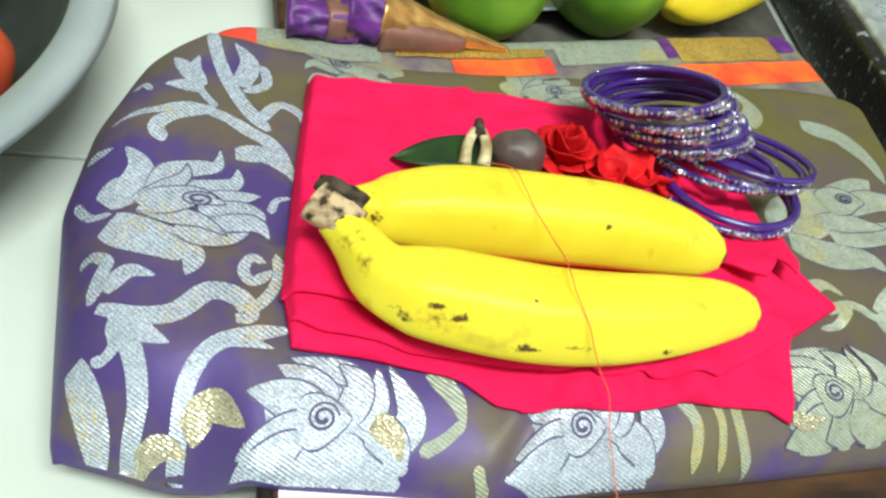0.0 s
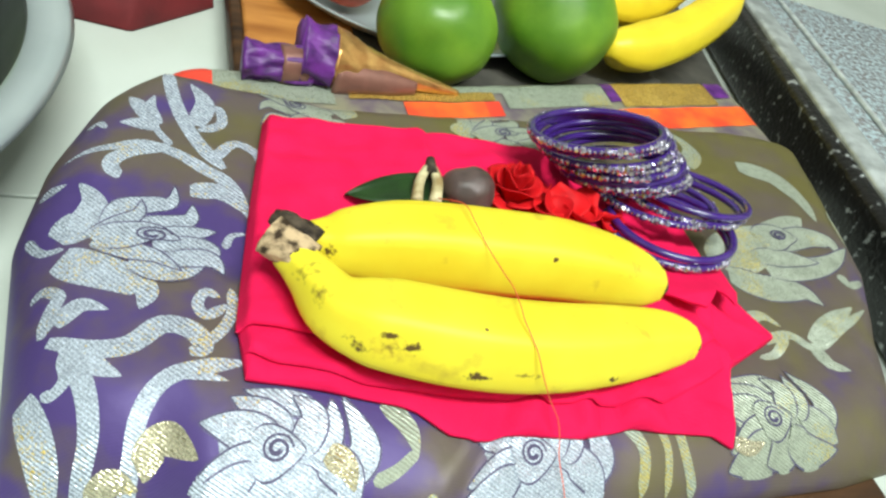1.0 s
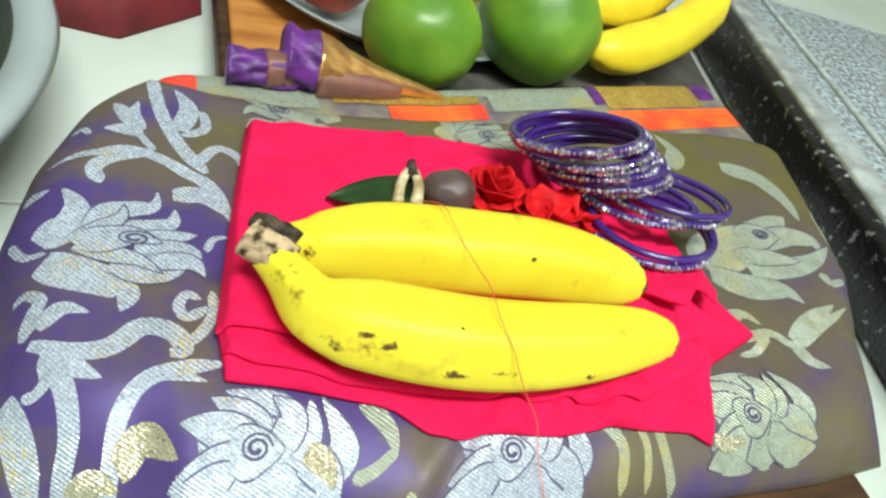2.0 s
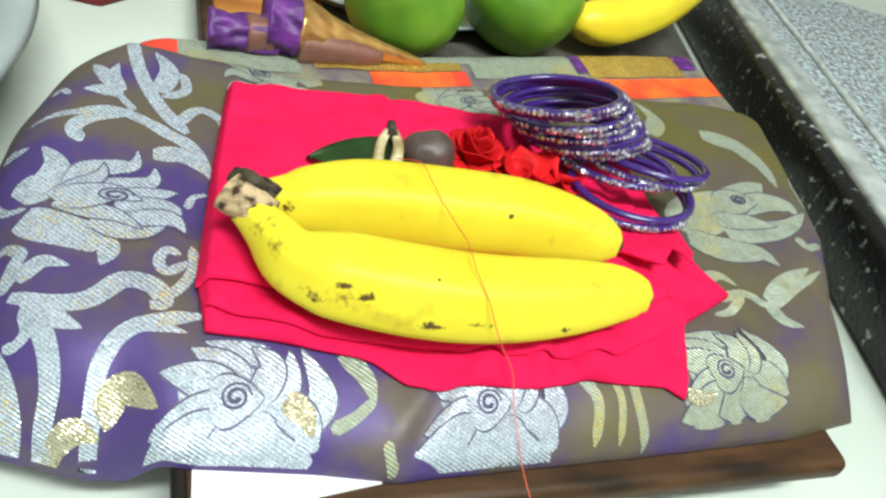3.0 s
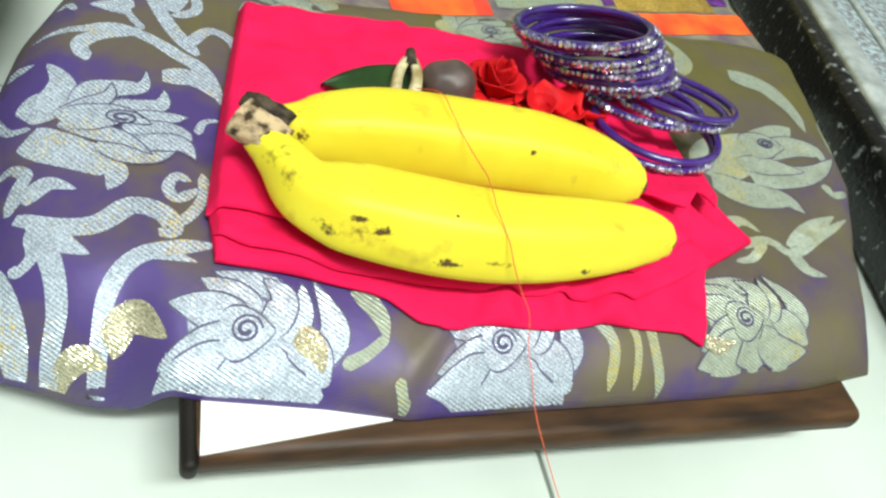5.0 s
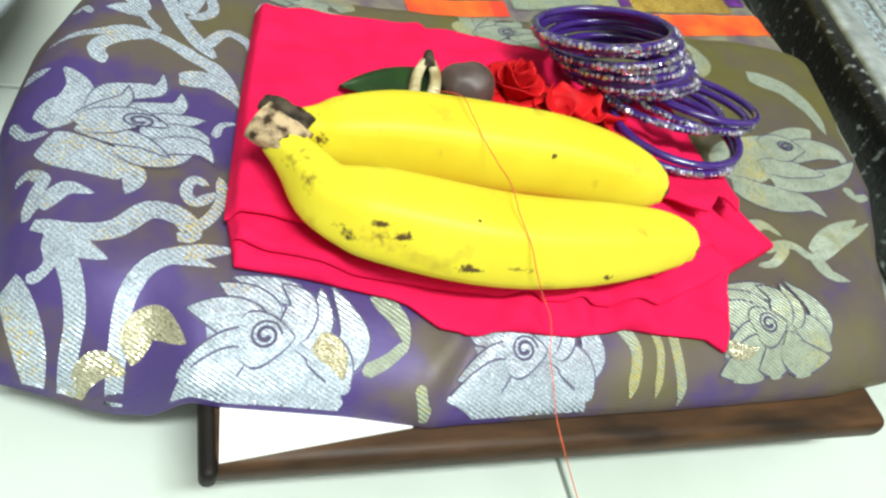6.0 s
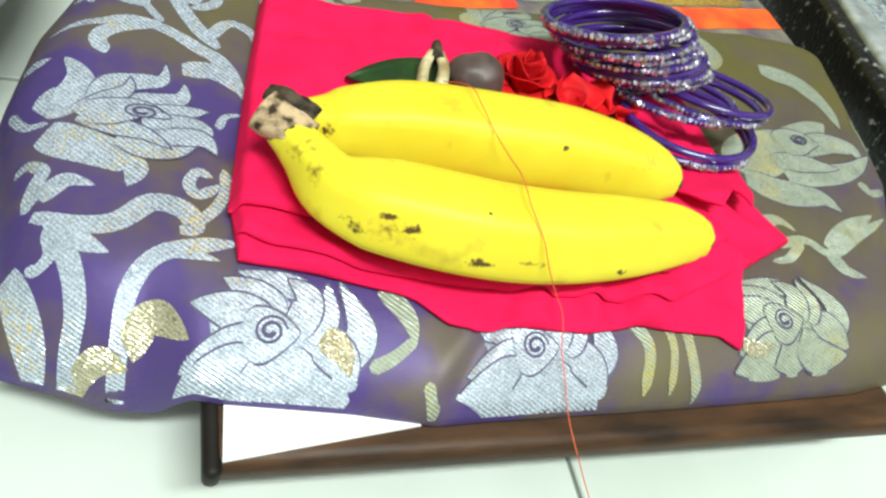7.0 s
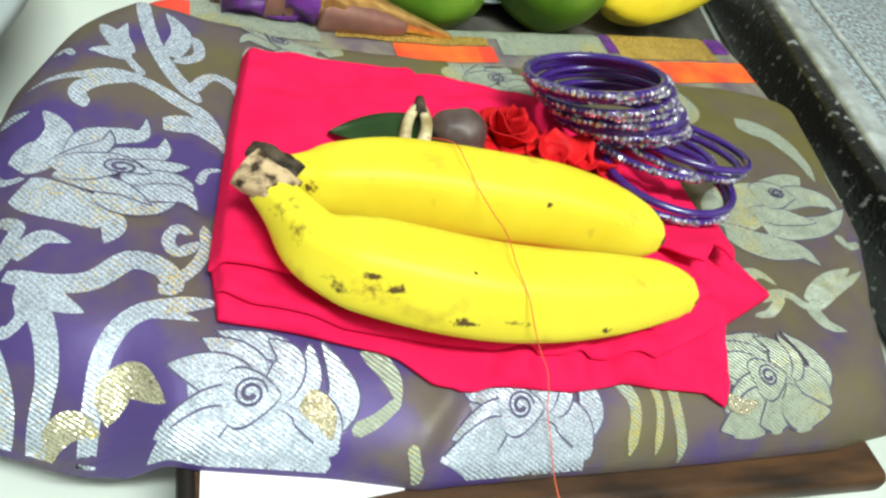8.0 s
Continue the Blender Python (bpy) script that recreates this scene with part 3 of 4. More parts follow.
sprig("woven_vine", [
    ([(0.0141, 0.1369), (0.006, 0.1578), (-0.0029, 0.166), (-0.0141, 0.174), (-0.0275, 0.1789), (-0.0401, 0.1746), (-0.0553, 0.1693)], vine(0.0036, 0.5)),
    ([(-0.0164, 0.1783), (-0.0311, 0.1733), (-0.0382, 0.1646), (-0.0353, 0.1555)], vine(0.0034, 0.9)),
    ([(0.0051, 0.1671), (-0.0039, 0.1802), (-0.011, 0.199), (-0.0161, 0.2204), (-0.0187, 0.240)], vine(0.0033, 0.9)),
    ([(-0.0062, 0.1964), (-0.002, 0.2141), (-0.008, 0.2284)], petal_tip(0.0046)),
    ([(-0.005, 0.1924), (0.0047, 0.1993), (0.0039, 0.2107), (-0.0021, 0.2086)], vine(0.0028, 0.6)),
], ZARI)
sprig("woven_vine", [
    ([(0.0006, 0.1714), (0.0096, 0.1844), (0.0185, 0.1788), (0.02, 0.1711)], vine(0.0030, 0.6)),
    ([(-0.016, 0.1791), (-0.0207, 0.1872), (-0.0232, 0.1934)], vine(0.0018, 0.9)),
    ([(-0.0213, 0.192), (-0.0293, 0.1931), (-0.0366, 0.1929)], petal_tip(0.0040)),
    ([(-0.0223, 0.1935), (-0.0292, 0.2069), (-0.0338, 0.2151)], petal_tip(0.0042)),
    ([(-0.0218, 0.1945), (-0.025, 0.2059), (-0.0235, 0.2162)], petal_tip(0.0032)),
    ([(-0.0084, 0.1514), (0.0036, 0.1514), (0.0146, 0.1383)], petal_tip(0.0050)),
    ([(-0.0622, 0.1529), (-0.0574, 0.1522), (-0.0529, 0.153)], petal_tip(0.0030)),
    ([(-0.0491, 0.1933), (-0.0449, 0.1956), (-0.0416, 0.1895)], vine(0.0018, 0.7)),
], ZARI)
sprig("woven_vine", [
    ([(0.0534, 0.0492), (0.0608, 0.0395), (0.0628, 0.0301)], petal_tip(0.0034)),
    ([(0.0478, 0.0244), (0.0557, 0.0272), (0.063, 0.0321)], vine(0.0022, 0.8)),
    ([(0.066, 0.0194), (0.0677, 0.0142), (0.070, 0.0120)], vine(0.0018, 0.9)),
    ([(0.1400, 0.0430), (0.1501, 0.0300), (0.1475, 0.0150)], vine(0.0026, 0.8)),
    ([(0.1670, 0.0430), (0.1686, 0.0270), (0.1707, 0.0138)], vine(0.0024, 0.9)),
    ([(0.1560, 0.0430), (0.1609, 0.0300), (0.1588, 0.0150)], vine(0.0018, 0.9)),
], ZARI_OLD)
sprig("woven_vine", [
    ([(0.2306, 0.087), (0.2344, 0.0781), (0.2527, 0.0813), (0.2641, 0.0737), (0.2868, 0.0846), (0.3151, 0.0987)], vine(0.0030, 0.7)),
    ([(0.2642, 0.0763), (0.2849, 0.0893), (0.306, 0.0992)], petal_tip(0.0052)),
    ([(0.2631, 0.0746), (0.2649, 0.0645), (0.2744, 0.0601)], petal_tip(0.0040)),
    ([(0.2277, 0.0874), (0.2431, 0.0925), (0.2516, 0.0863)], petal_tip(0.0034)),
    ([(0.3135, 0.1214), (0.3163, 0.114), (0.3339, 0.1208)], vine(0.0032, 0.5)),
    ([(0.2506, 0.0806), (0.2378, 0.0703), (0.2269, 0.0677)], vine(0.0028, 0.5)),
], ZARI_OLD)
sprig("woven_vine", [
    ([(0.303, 0.212), (0.325, 0.205), (0.332, 0.183), (0.330, 0.164)], petal_tip(0.0075)),
    ([(0.345, 0.150), (0.352, 0.172), (0.360, 0.185)], petal_tip(0.0050)),
    ([(0.238, 0.236), (0.246, 0.243), (0.256, 0.240)], petal_tip(0.0075)),
    ([(0.262, 0.204), (0.274, 0.222), (0.268, 0.240)], petal_tip(0.0060)),
], ZARI_OLD)

# leaves of the weave coloured gold to paint the front fold's highlight
for path, w, lift in (([(-0.0228, 0.0386), (-0.015, 0.0441), (-0.0055, 0.0356)], 0.0046, 0.0003),
                      ([(-0.0375, 0.0362), (-0.0295, 0.0372), (-0.0220, 0.0350)], 0.0026, 0.0003),
                      ([(0.0330, 0.0335), (0.0390, 0.0290), (0.0415, 0.0225)], 0.0042, 0.0011),
                      ([(0.1930, 0.0300), (0.2000, 0.0275), (0.2070, 0.0290)], 0.0030, 0.0011)):
    sprig("glint_leaf", [(path, petal_tip(w))], GLINT, "woven leaf coloured gold for the highlight on the fold", lift)

# woven border of the lower layer, behind the upper fold
border = empty("border_cloth", (0.17, 0.26, BT), "folded orange and gold silk border lying behind the brocade", "folded cloth")
B_YF = interp([(-0.03, 0.215), (0.4, 0.225)])
B_YB = interp([(-0.03, 0.256), (0.03, 0.262), (0.067, 0.263), (0.131, 0.273), (0.25, 0.304), (0.37, 0.332), (0.4, 0.335)])


def border_top(x, y):
    return BT + 0.001 + 0.019 * bulge((B_YB(x) - y) / 0.012) * bulge((x + 0.022) / 0.02) * bulge((0.372 - x) / 0.02) + 0.0006 * noise.noise(Vector((x * 60, y * 60, 0)))


part("border_body", slab(interp([(0, -0.022), (1, -0.022)]), interp([(0, 0.372), (1, 0.372)]), B_YF, B_YB, border_top, lambda x, y: BT + 0.0006, 110, 30), OLIVE, border)


def patch(x0, x1, d0, d1, mat, name, lift, skew=0.0):
    bm = bmesh.new()
    rows = []
    for j in range(7):
        row = []
        for i in range(41):
            x = x0 + (x1 - x0) * i / 40
            y = B_YB(x) - (d0 + (d1 - d0) * j / 6)
            row.append(bm.verts.new((x, y, border_top(x, y) + lift)))
        rows.append(row)
    for a, b in zip(rows, rows[1:]):
        for i in range(40):
            bm.faces.new((a[i], a[i + 1], b[i + 1], b[i]))
    part(name, bm, mat, border)


patch(0.060, 0.165, 0.002, 0.017, ZARI_OLD, "beaded_band", 0.0005)
patch(0.0, 0.062, 0.008, 0.032, ZARI_OLD, "silver_band", 0.0005)
patch(0.070, 0.158, 0.0165, 0.0250, GOLD, "gold_band", 0.0008)
patch(0.100, 0.150, 0.0255, 0.0400, ORANGE, "orange_band", 0.0005)
patch(0.150, 0.160, 0.0255, 0.0400, ORANGERED, "coral_block", 0.0005)
patch(0.165, 0.243, 0.001, 0.033, ZARI_OLD, "silk_patch", 0.0005)
patch(0.252, 0.337, 0.001, 0.036, GOLD, "gold_band", 0.0006)
patch(0.245, 0.366, 0.038, 0.060, ORANGE, "orange_band", 0.0005)
patch(0.243, 0.252, 0.001, 0.030, VIOLET, "violet_block", 0.0009)
patch(0.337, 0.353, 0.001, 0.028, VIOLET, "violet_block", 0.0009)
patch(-0.018, 0.002, 0.002, 0.03, ORANGERED, "coral_corner", 0.0006)

# ---------------------------------------------------------------- the red cloth
red = empty("folded_red_cloth", (0.11, 0.11, H), "folded plain pink-red cotton cloth lying on the brocade", "folded cloth")
A_XL = interp([(0.03, 0.012), (0.052, 0.0085), (0.0765, 0.0065), (0.14, 0.014), (0.197, 0.0225)])
A_XR = interp([(0.026, 0.190), (0.043, 0.1966), (0.060, 0.202), (0.09, 0.208), (0.12, 0.226), (0.17, 0.226)])
A_YF = interp([(0.006, 0.0575), (0.0113, 0.0562), (0.032, 0.0522), (0.057, 0.0470), (0.064, 0.0440), (0.0737, 0.0362), (0.0825, 0.0328), (0.093, 0.0345), (0.124, 0.0322), (0.146, 0.0356), (0.160, 0.0333), (0.182, 0.0320), (0.190, 0.0275), (0.21, 0.029)])
A_YB = interp([(0.022, 0.198), (0.096, 0.198), (0.148, 0.195), (0.174, 0.188), (0.23, 0.172)])


def red_low(x, y):
    return silk_top(x, y) + 0.0012


def folds(x, y):
    k = max(0, min(1, (x - 0.17) / 0.03)) * max(0, min(1, (0.12 - y) / 0.03))
    ridge = 0.006 * k * abs(math.sin((x * 0.6 + y) * 95)) ** 2
    wave = 0.0018 * noise.noise(Vector((x * 28, y * 45, 5))) + 0.0014 * noise.noise(Vector((x * 75, y * 110, 1)))
    front = 0.0040 * max(0, min(1, (0.07 - y) / 0.03)) * math.sin(x * 160 + 3 * math.sin(x * 50))
    return ridge + wave + front


def red_top(x, y):
    e = bulge((y - A_YF(x)) / 0.006) * bulge((x - A_XL(y)) / 0.004) * bulge((A_XR(y) - x) / 0.004) * bulge((A_YB(x) - y) / 0.004)
    return red_low(x, y) + 0.0012 + (0.0022 + max(folds(x, y), -0.0016)) * e


M_FRONT = interp([(0.006, 0.0655), (0.018, 0.0600), (0.0307, 0.0556), (0.0464, 0.0530), (0.0665, 0.0500), (0.10, 0.0440), (0.16, 0.0420), (0.2, 0.058)])


def red_mid(x, y):
    e = bulge((y - M_FRONT(x)) / 0.005) * bulge((x - A_XL(y) - 0.001) / 0.003) * bulge((0.195 - x) / 0.01) * bulge((A_YB(x) - 0.001 - y) / 0.003)
    return red_top(x, y) + 0.0003 + 0.0013 * max(0, 1 - (y - M_FRONT(x)) / 0.007) + (0.0030 + 0.0012 * noise.noise(Vector((x * 50, y * 110, 9)))) * e


C_YF = interp([(0.0044, 0.0740), (0.0181, 0.0722), (0.0323, 0.0700), (0.05, 0.066), (0.1, 0.056), (0.16, 0.051), (0.21, 0.075)])
C_XL = interp([(0.05, 0.005), (0.0765, 0.0055), (0.14, 0.0135), (0.198, 0.0222)])
C_XR = interp([(0.05, 0.18), (0.08, 0.205), (0.17, 0.215)])


def red_upper(x, y):
    e = bulge((y - C_YF(x)) / 0.005) * bulge((x - C_XL(y)) / 0.003) * bulge((C_XR(y) - x) / 0.01) * bulge((A_YB(x) - y) / 0.003)
    crease = -0.0012 * math.exp(-((x - 0.098) / 0.002) ** 2) + 0.0012 * math.exp(-((x - 0.094) / 0.004) ** 2)
    return red_mid(x, y) + 0.0004 + 0.0013 * max(0, 1 - (y - C_YF(x)) / 0.007) + (0.0030 + crease + 0.0009 * noise.noise(Vector((x * 35, y * 30, 12)))) * e


F_XR = interp([(0.056, 0.2), (0.0605, 0.205), (0.0766, 0.2385), (0.095, 0.229), (0.106, 0.226)])


def flap_top(x, y):
    e = bulge((F_XR(y) - x) / 0.003) * bulge((y - 0.056) / 0.003)
    pleat = 0.0045 * (1 - abs(math.sin((x * 0.7 + y) * 90 + 0.9))) ** 1.3 * max(0, 1 - (x - 0.19) / 0.055)
    return silk_top(x, y) + 0.0022 + (0.003 + pleat + 0.001 * noise.noise(Vector((x * 90, y * 60, 2)))) * e


Z_YF = interp([(0.174, 0.0935), (0.1853, 0.0820), (0.1928, 0.0785), (0.2050, 0.0905), (0.2110, 0.0820), (0.2190, 0.092)])


def fold_low(x, y):
    rise = min(max((0.116 - y) / 0.030, 0), 1)
    return silk_top(x, y) + 0.0075 + 0.0003 + 0.0105 * rise * math.sin(math.pi * min(max((x - 0.166) / 0.060, 0), 1)) ** 0.6


def fold_top(x, y):
    return fold_low(x, y) + 0.0014 + 0.0007 * noise.noise(Vector((x * 80, y * 80, 4)))


part("lower_layer", slab(A_XL, A_XR, A_YF, A_YB, red_top, red_low, 120, 80), RED, red)
part("top_layer", slab(C_XL, C_XR, C_YF, A_YB, red_upper, lambda x, y: red_mid(x, y) + 0.0002 + 0.0013 * max(0, 1 - (y - C_YF(x)) / 0.007), 110, 80), RED, red)
part("middle_layer", slab(A_XL, interp([(0, 0.195), (1, 0.195)]), M_FRONT, A_YB, red_mid, lambda x, y: red_top(x, y) + 0.0001 + 0.0013 * max(0, 1 - (y - M_FRONT(x)) / 0.007), 110, 80), RED, red)
part("crumpled_corner", slab(interp([(0, 0.186), (1, 0.186)]), F_XR, interp([(0, 0.057), (1, 0.057)]), interp([(0, 0.106), (1, 0.106)]), flap_top, lambda x, y: silk_top(x, y) + 0.0016, 60, 58), RED, red)
part("crumpled_fold", slab(interp([(0, 0.174), (1, 0.174)]), interp([(0.07, 0.2190), (0.088, 0.2190), (0.116, 0.2240)]), Z_YF, interp([(0, 0.116), (1, 0.116)]), fold_top, fold_low, 50, 40), RED, red)
RT = 0.0725

# ---------------------------------------------------------------- the two bananas


def five_sided(a, s):
    return 1 + 0.055 * math.cos(5 * a + 1.75) + 0.016 * math.cos(10 * a + 3.5)


def banana(points):
    path = [p[:3] for p in points]
    radii = [p[3] for p in points]
    girth = interp([(k / (len(radii) - 1), r) for k, r in enumerate(radii)])
    return tube(path, lambda s: (girth(s - 0.03 if s > 0.03 else 0) + girth(s) + girth(min(s + 0.03, 1))) / 3, 60, 30, five_sided)


pair = empty("banana_pair", (0.1, 0.08, RT), "two ripe yellow bananas joined at a brown stalk, on red cloth", "banana")
LOWER = [(0.0215, 0.0925, 0.0905, 0.0060), (0.0284, 0.0822, 0.0895, 0.0080), (0.0351, 0.0705, 0.0885, 0.0107), (0.0452, 0.0647, 0.0885, 0.0140), (0.0540, 0.0622, 0.0885, 0.0150), (0.0719, 0.0577, 0.0885, 0.0156),
         (0.0908, 0.0545, 0.0885, 0.0155), (0.1113, 0.0538, 0.0885, 0.0150), (0.1340, 0.0553, 0.0885, 0.0138), (0.1536, 0.0572, 0.0885, 0.0112), (0.1643, 0.0570, 0.0885, 0.0084), (0.1695, 0.0562, 0.0885, 0.0058)]
UPPER = [(0.0245, 0.0995, 0.0905, 0.0052), (0.0321, 0.1000, 0.0895, 0.0075), (0.0407, 0.1004, 0.0885, 0.0118), (0.0608, 0.1018, 0.0885, 0.0155), (0.0817, 0.1011, 0.0885, 0.0160), (0.1035, 0.0994, 0.0885, 0.0162),
         (0.1263, 0.0974, 0.0885, 0.0160), (0.1468, 0.0929, 0.0885, 0.0142), (0.1602, 0.0885, 0.0885, 0.0110), (0.1661, 0.0867, 0.0885, 0.0086), (0.1700, 0.0855, 0.0885, 0.0058)]
one = part("banana", banana(LOWER), BANANA, pair)
two = part("banana", banana(UPPER), BANANA, pair)
part("tip", tube([(0.1690, 0.0563, 0.0885), (0.1703, 0.0561, 0.0885), (0.1712, 0.0560, 0.0885)], lambda s: 0.0056 - 0.002 * s, 4, 14, lambda a, s: 1 + 0.12 * math.sin(3 * a)), BLACK, one, "black dried tip")
part("tip", tube([(0.1696, 0.0856, 0.0885), (0.1708, 0.0852, 0.0885), (0.1716, 0.0850, 0.0885)], lambda s: 0.0056 - 0.002 * s, 4, 14, lambda a, s: 1 + 0.12 * math.sin(3 * a)), BLACK, two, "black dried tip")
stalk = part("stalk", tube([(0.0285, 0.0885, 0.0905), (0.0245, 0.0915, 0.0912), (0.0200, 0.0952, 0.0920), (0.0158, 0.0985, 0.0925)], lambda s: 0.0064 + 0.0010 * s, 30, 40,
             lambda a, s: (math.cos(a - 0.5) ** 4 + math.sin(a - 0.5) ** 4) ** -0.22 * (1 + 0.10 * math.cos(2 * a + 0.4)) * (1 + 0.05 * math.sin(5 * a + 4 * s) + 0.025 * math.sin(13 * a - 9 * s))), STALK, pair, "dry brown stalk end")
part("cut_end", tube([(0.0300, 0.0945, 0.0930), (0.0250, 0.0980, 0.0950), (0.0205, 0.1015, 0.0955), (0.0170, 0.1050, 0.0945)], lambda s: 0.0052 - 0.0024 * s * s, 20, 22, lambda a, s: 1 + 0.14 * math.sin(3 * a + 5 * s) + 0.10 * math.sin(7 * a + 11 * s)), BLACK, stalk, "blackened upper edge")

# ---------------------------------------------------------------- leaf, nut, root, rose
bm = bmesh.new()
spine = curve([(0.050, 0.1405, 0.079), (0.073, 0.1445, 0.083), (0.095, 0.1485, 0.082), (0.117, 0.150, 0.078)], 24)
rows = []
for i, p in enumerate(spine):
    w = 0.0135 * math.sin(math.pi * min(1, (i / 24) ** 0.85)) + 0.0003
    rows.append([bm.verts.new((p.x - 0.15 * w * k, p.y + w * k * (0.45 if k > 0 else 1), p.z - 0.002 + 0.0025 * abs(k) * (1 - abs(k) * 0.4))) for k in (-1, -0.5, 0, 0.5, 1)])
for a, b in zip(rows, rows[1:]):
    for k in range(4):
        bm.faces.new((a[k], a[k + 1], b[k + 1], b[k]))
leaf = thing("betel_leaf", bm, LEAF, "glossy dark green betel leaf lying on red cloth", "leaf")
thick = leaf.modifiers.new("thickness", "SOLIDIFY")
thick.thickness = 0.0006
thing("betel_nut", ball((0.1025, 0.1415, 0.0840), 0.0112, (1.05, 1, 0.95), 0.1, 3), NUT, "dull dark brown betel nut on a leaf", "nut")
root = empty("cream_root_piece", (0.081, 0.138, 0.083), "pale cream split root piece with dark tip", "root")
part("prong", tube([(0.0780, 0.134, 0.083), (0.0805, 0.143, 0.086), (0.0845, 0.150, 0.088)], lambda s: 0.0026 - 0.0008 * s, 8, 10), CREAM, root)
part("prong", tube([(0.0860, 0.134, 0.083), (0.0885, 0.143, 0.086), (0.0875, 0.150, 0.088)], lambda s: 0.0028 - 0.0008 * s, 8, 10), CREAM, root)
part("dark_tip", tube([(0.0860, 0.147, 0.0870), (0.0870, 0.155, 0.0895)], lambda s: 0.0034 - 0.0016 * s, 4, 10), BLACK, root, "dark dried tip")


def rose(name, cx, cy, cz, r, count, seed, label):
    rng = random.Random(seed)
    ob = empty(name, (cx, cy, cz - r * 0.6), label, "rose")
    for i in range(count):
        ring = i / max(count - 1, 1)
        a0 = i * 2.4 + rng.uniform(-0.2, 0.2)
        rad = r * (0.18 + 0.62 * ring)
        bm = bmesh.new()
        rows = []
        for j in range(8):
            v = j / 7
            row = []
            for k in range(11):
                u = k / 10 * 2 - 1
                a = a0 + u * (1.5 - 0.65 * ring)
                flare = rad * (0.55 + 0.45 * v + ring * 0.55 * v * v) + 0.05 * r * math.sin(5 * u + seed)
                z = cz + r * (-0.55 + (1.15 - 0.75 * ring) * v * (1 - 0.28 * u * u)) - ring * r * 0.18 * v ** 3
                row.append(bm.verts.new((cx + flare * math.cos(a), cy + flare * math.sin(a), z)))
            rows.append(row)
        for a, b in zip(rows, rows[1:]):
            for k in range(10):
                bm.faces.new((a[k], a[k + 1], b[k + 1], b[k]))
        pet = part("petal", bm, ROSE, ob)
        sol = pet.modifiers.new("thickness", "SOLIDIFY")
        sol.thickness = 0.0005
    return ob


rose("red_rose", 0.1275, 0.1490, 0.0865, 0.0160, 14, 4, "small open red rose lying behind the bananas")


def loose_petal(x, y, z, size, turn, tilt):
    bm = bmesh.new()
    rows = []
    for j in range(9):
        v = j / 8
        rows.append([bm.verts.new((size * 0.75 * u * math.sin(math.pi * (0.12 + 0.8 * v) ** 0.8), size * (v - 0.5), size * (0.35 * u * u + 0.3 * (v - 0.4) ** 2 + 0.05 * math.sin(7 * u + 5 * v)))) for u in (-1, -0.66, -0.33, 0, 0.33, 0.66, 1)])
    for a, b in zip(rows, rows[1:]):
        for k in range(6):
            bm.faces.new((a[k], a[k + 1], b[k + 1], b[k]))
    ob = thing("rose_petal", bm, ROSE, "loose curled red rose petal on red cloth", "petal", "loose rose petals")
    ob.matrix_world = pose(x, y, z, tilt, 0, turn)
    sol = ob.modifiers.new("thickness", "SOLIDIFY")
    sol.thickness = 0.0005


for x, y, z, s, turn, tilt in ((0.147, 0.140, 0.080, 0.018, 20, 12), (0.158, 0.138, 0.079, 0.017, 75, -10), (0.168, 0.139, 0.078, 0.014, 140, 15), (0.142, 0.134, 0.080, 0.015, 200, 8), (0.172, 0.133, 0.077, 0.010, 40, 0)):
    loose_petal(x, y, z, s, turn, tilt)

# ---------------------------------------------------------------- bangles
RB = 0.0296


def ring_mesh(R, r, seg=96, sides=10):
    bm = bmesh.new()
    rings = []
    for i in range(seg):
        a = 2 * math.pi * i / seg
        rings.append([bm.verts.new(((R + r * math.cos(b)) * math.cos(a), (R + r * math.cos(b)) * math.sin(a), r * 0.9 * math.sin(b))) for b in [2 * math.pi * k / sides for k in range(sides)]])
    for i in range(seg):
        a, b = rings[i], rings[(i + 1) % seg]
        for k in range(sides):
            bm.faces.new((a[k], a[(k + 1) % sides], b[(k + 1) % sides], b[k]))
    return bm


def bead_mesh(R, count, size):
    bms = []
    for i in range(count):
        a = 2 * math.pi * i / count
        bm = bmesh.new()
        bmesh.ops.create_icosphere(bm, subdivisions=1, radius=size * random.choice((0.4, 0.5, 0.65, 0.8, 1.05)))
        bmesh.ops.rotate(bm, matrix=Euler([random.uniform(0, 3) for _ in range(3)]).to_matrix(), verts=bm.verts)
        bmesh.ops.translate(bm, vec=(R * math.cos(a), R * math.sin(a), 0), verts=bm.verts)
        bms.append(bm)
    return joined(bms)


def bangle(glitter):
    ob = empty("bangle", (0, 0, 0), "purple bangle with a row of silver glitter" if glitter else "plain shiny purple glass bangle", "bangle", "pile of bangles")
    part("ring", ring_mesh(RB, 0.0020), PURPLE, ob)
    if glitter:
        part("glitter_band", bead_mesh(RB + 0.0013, 74, 0.0020), GLITTER, ob, "silver glitter row", smooth=False)["kind"] = "stuff"
    return ob


shiny, plain = bangle(True), bangle(False)


def facing(x, y, z, nx, ny, nz, spin):
    return Matrix.Translation((x, y, z)) @ Vector((nx, ny, nz)).to_track_quat("Z", "Y").to_matrix().to_4x4() @ pose(0, 0, 0, 0, 0, spin)


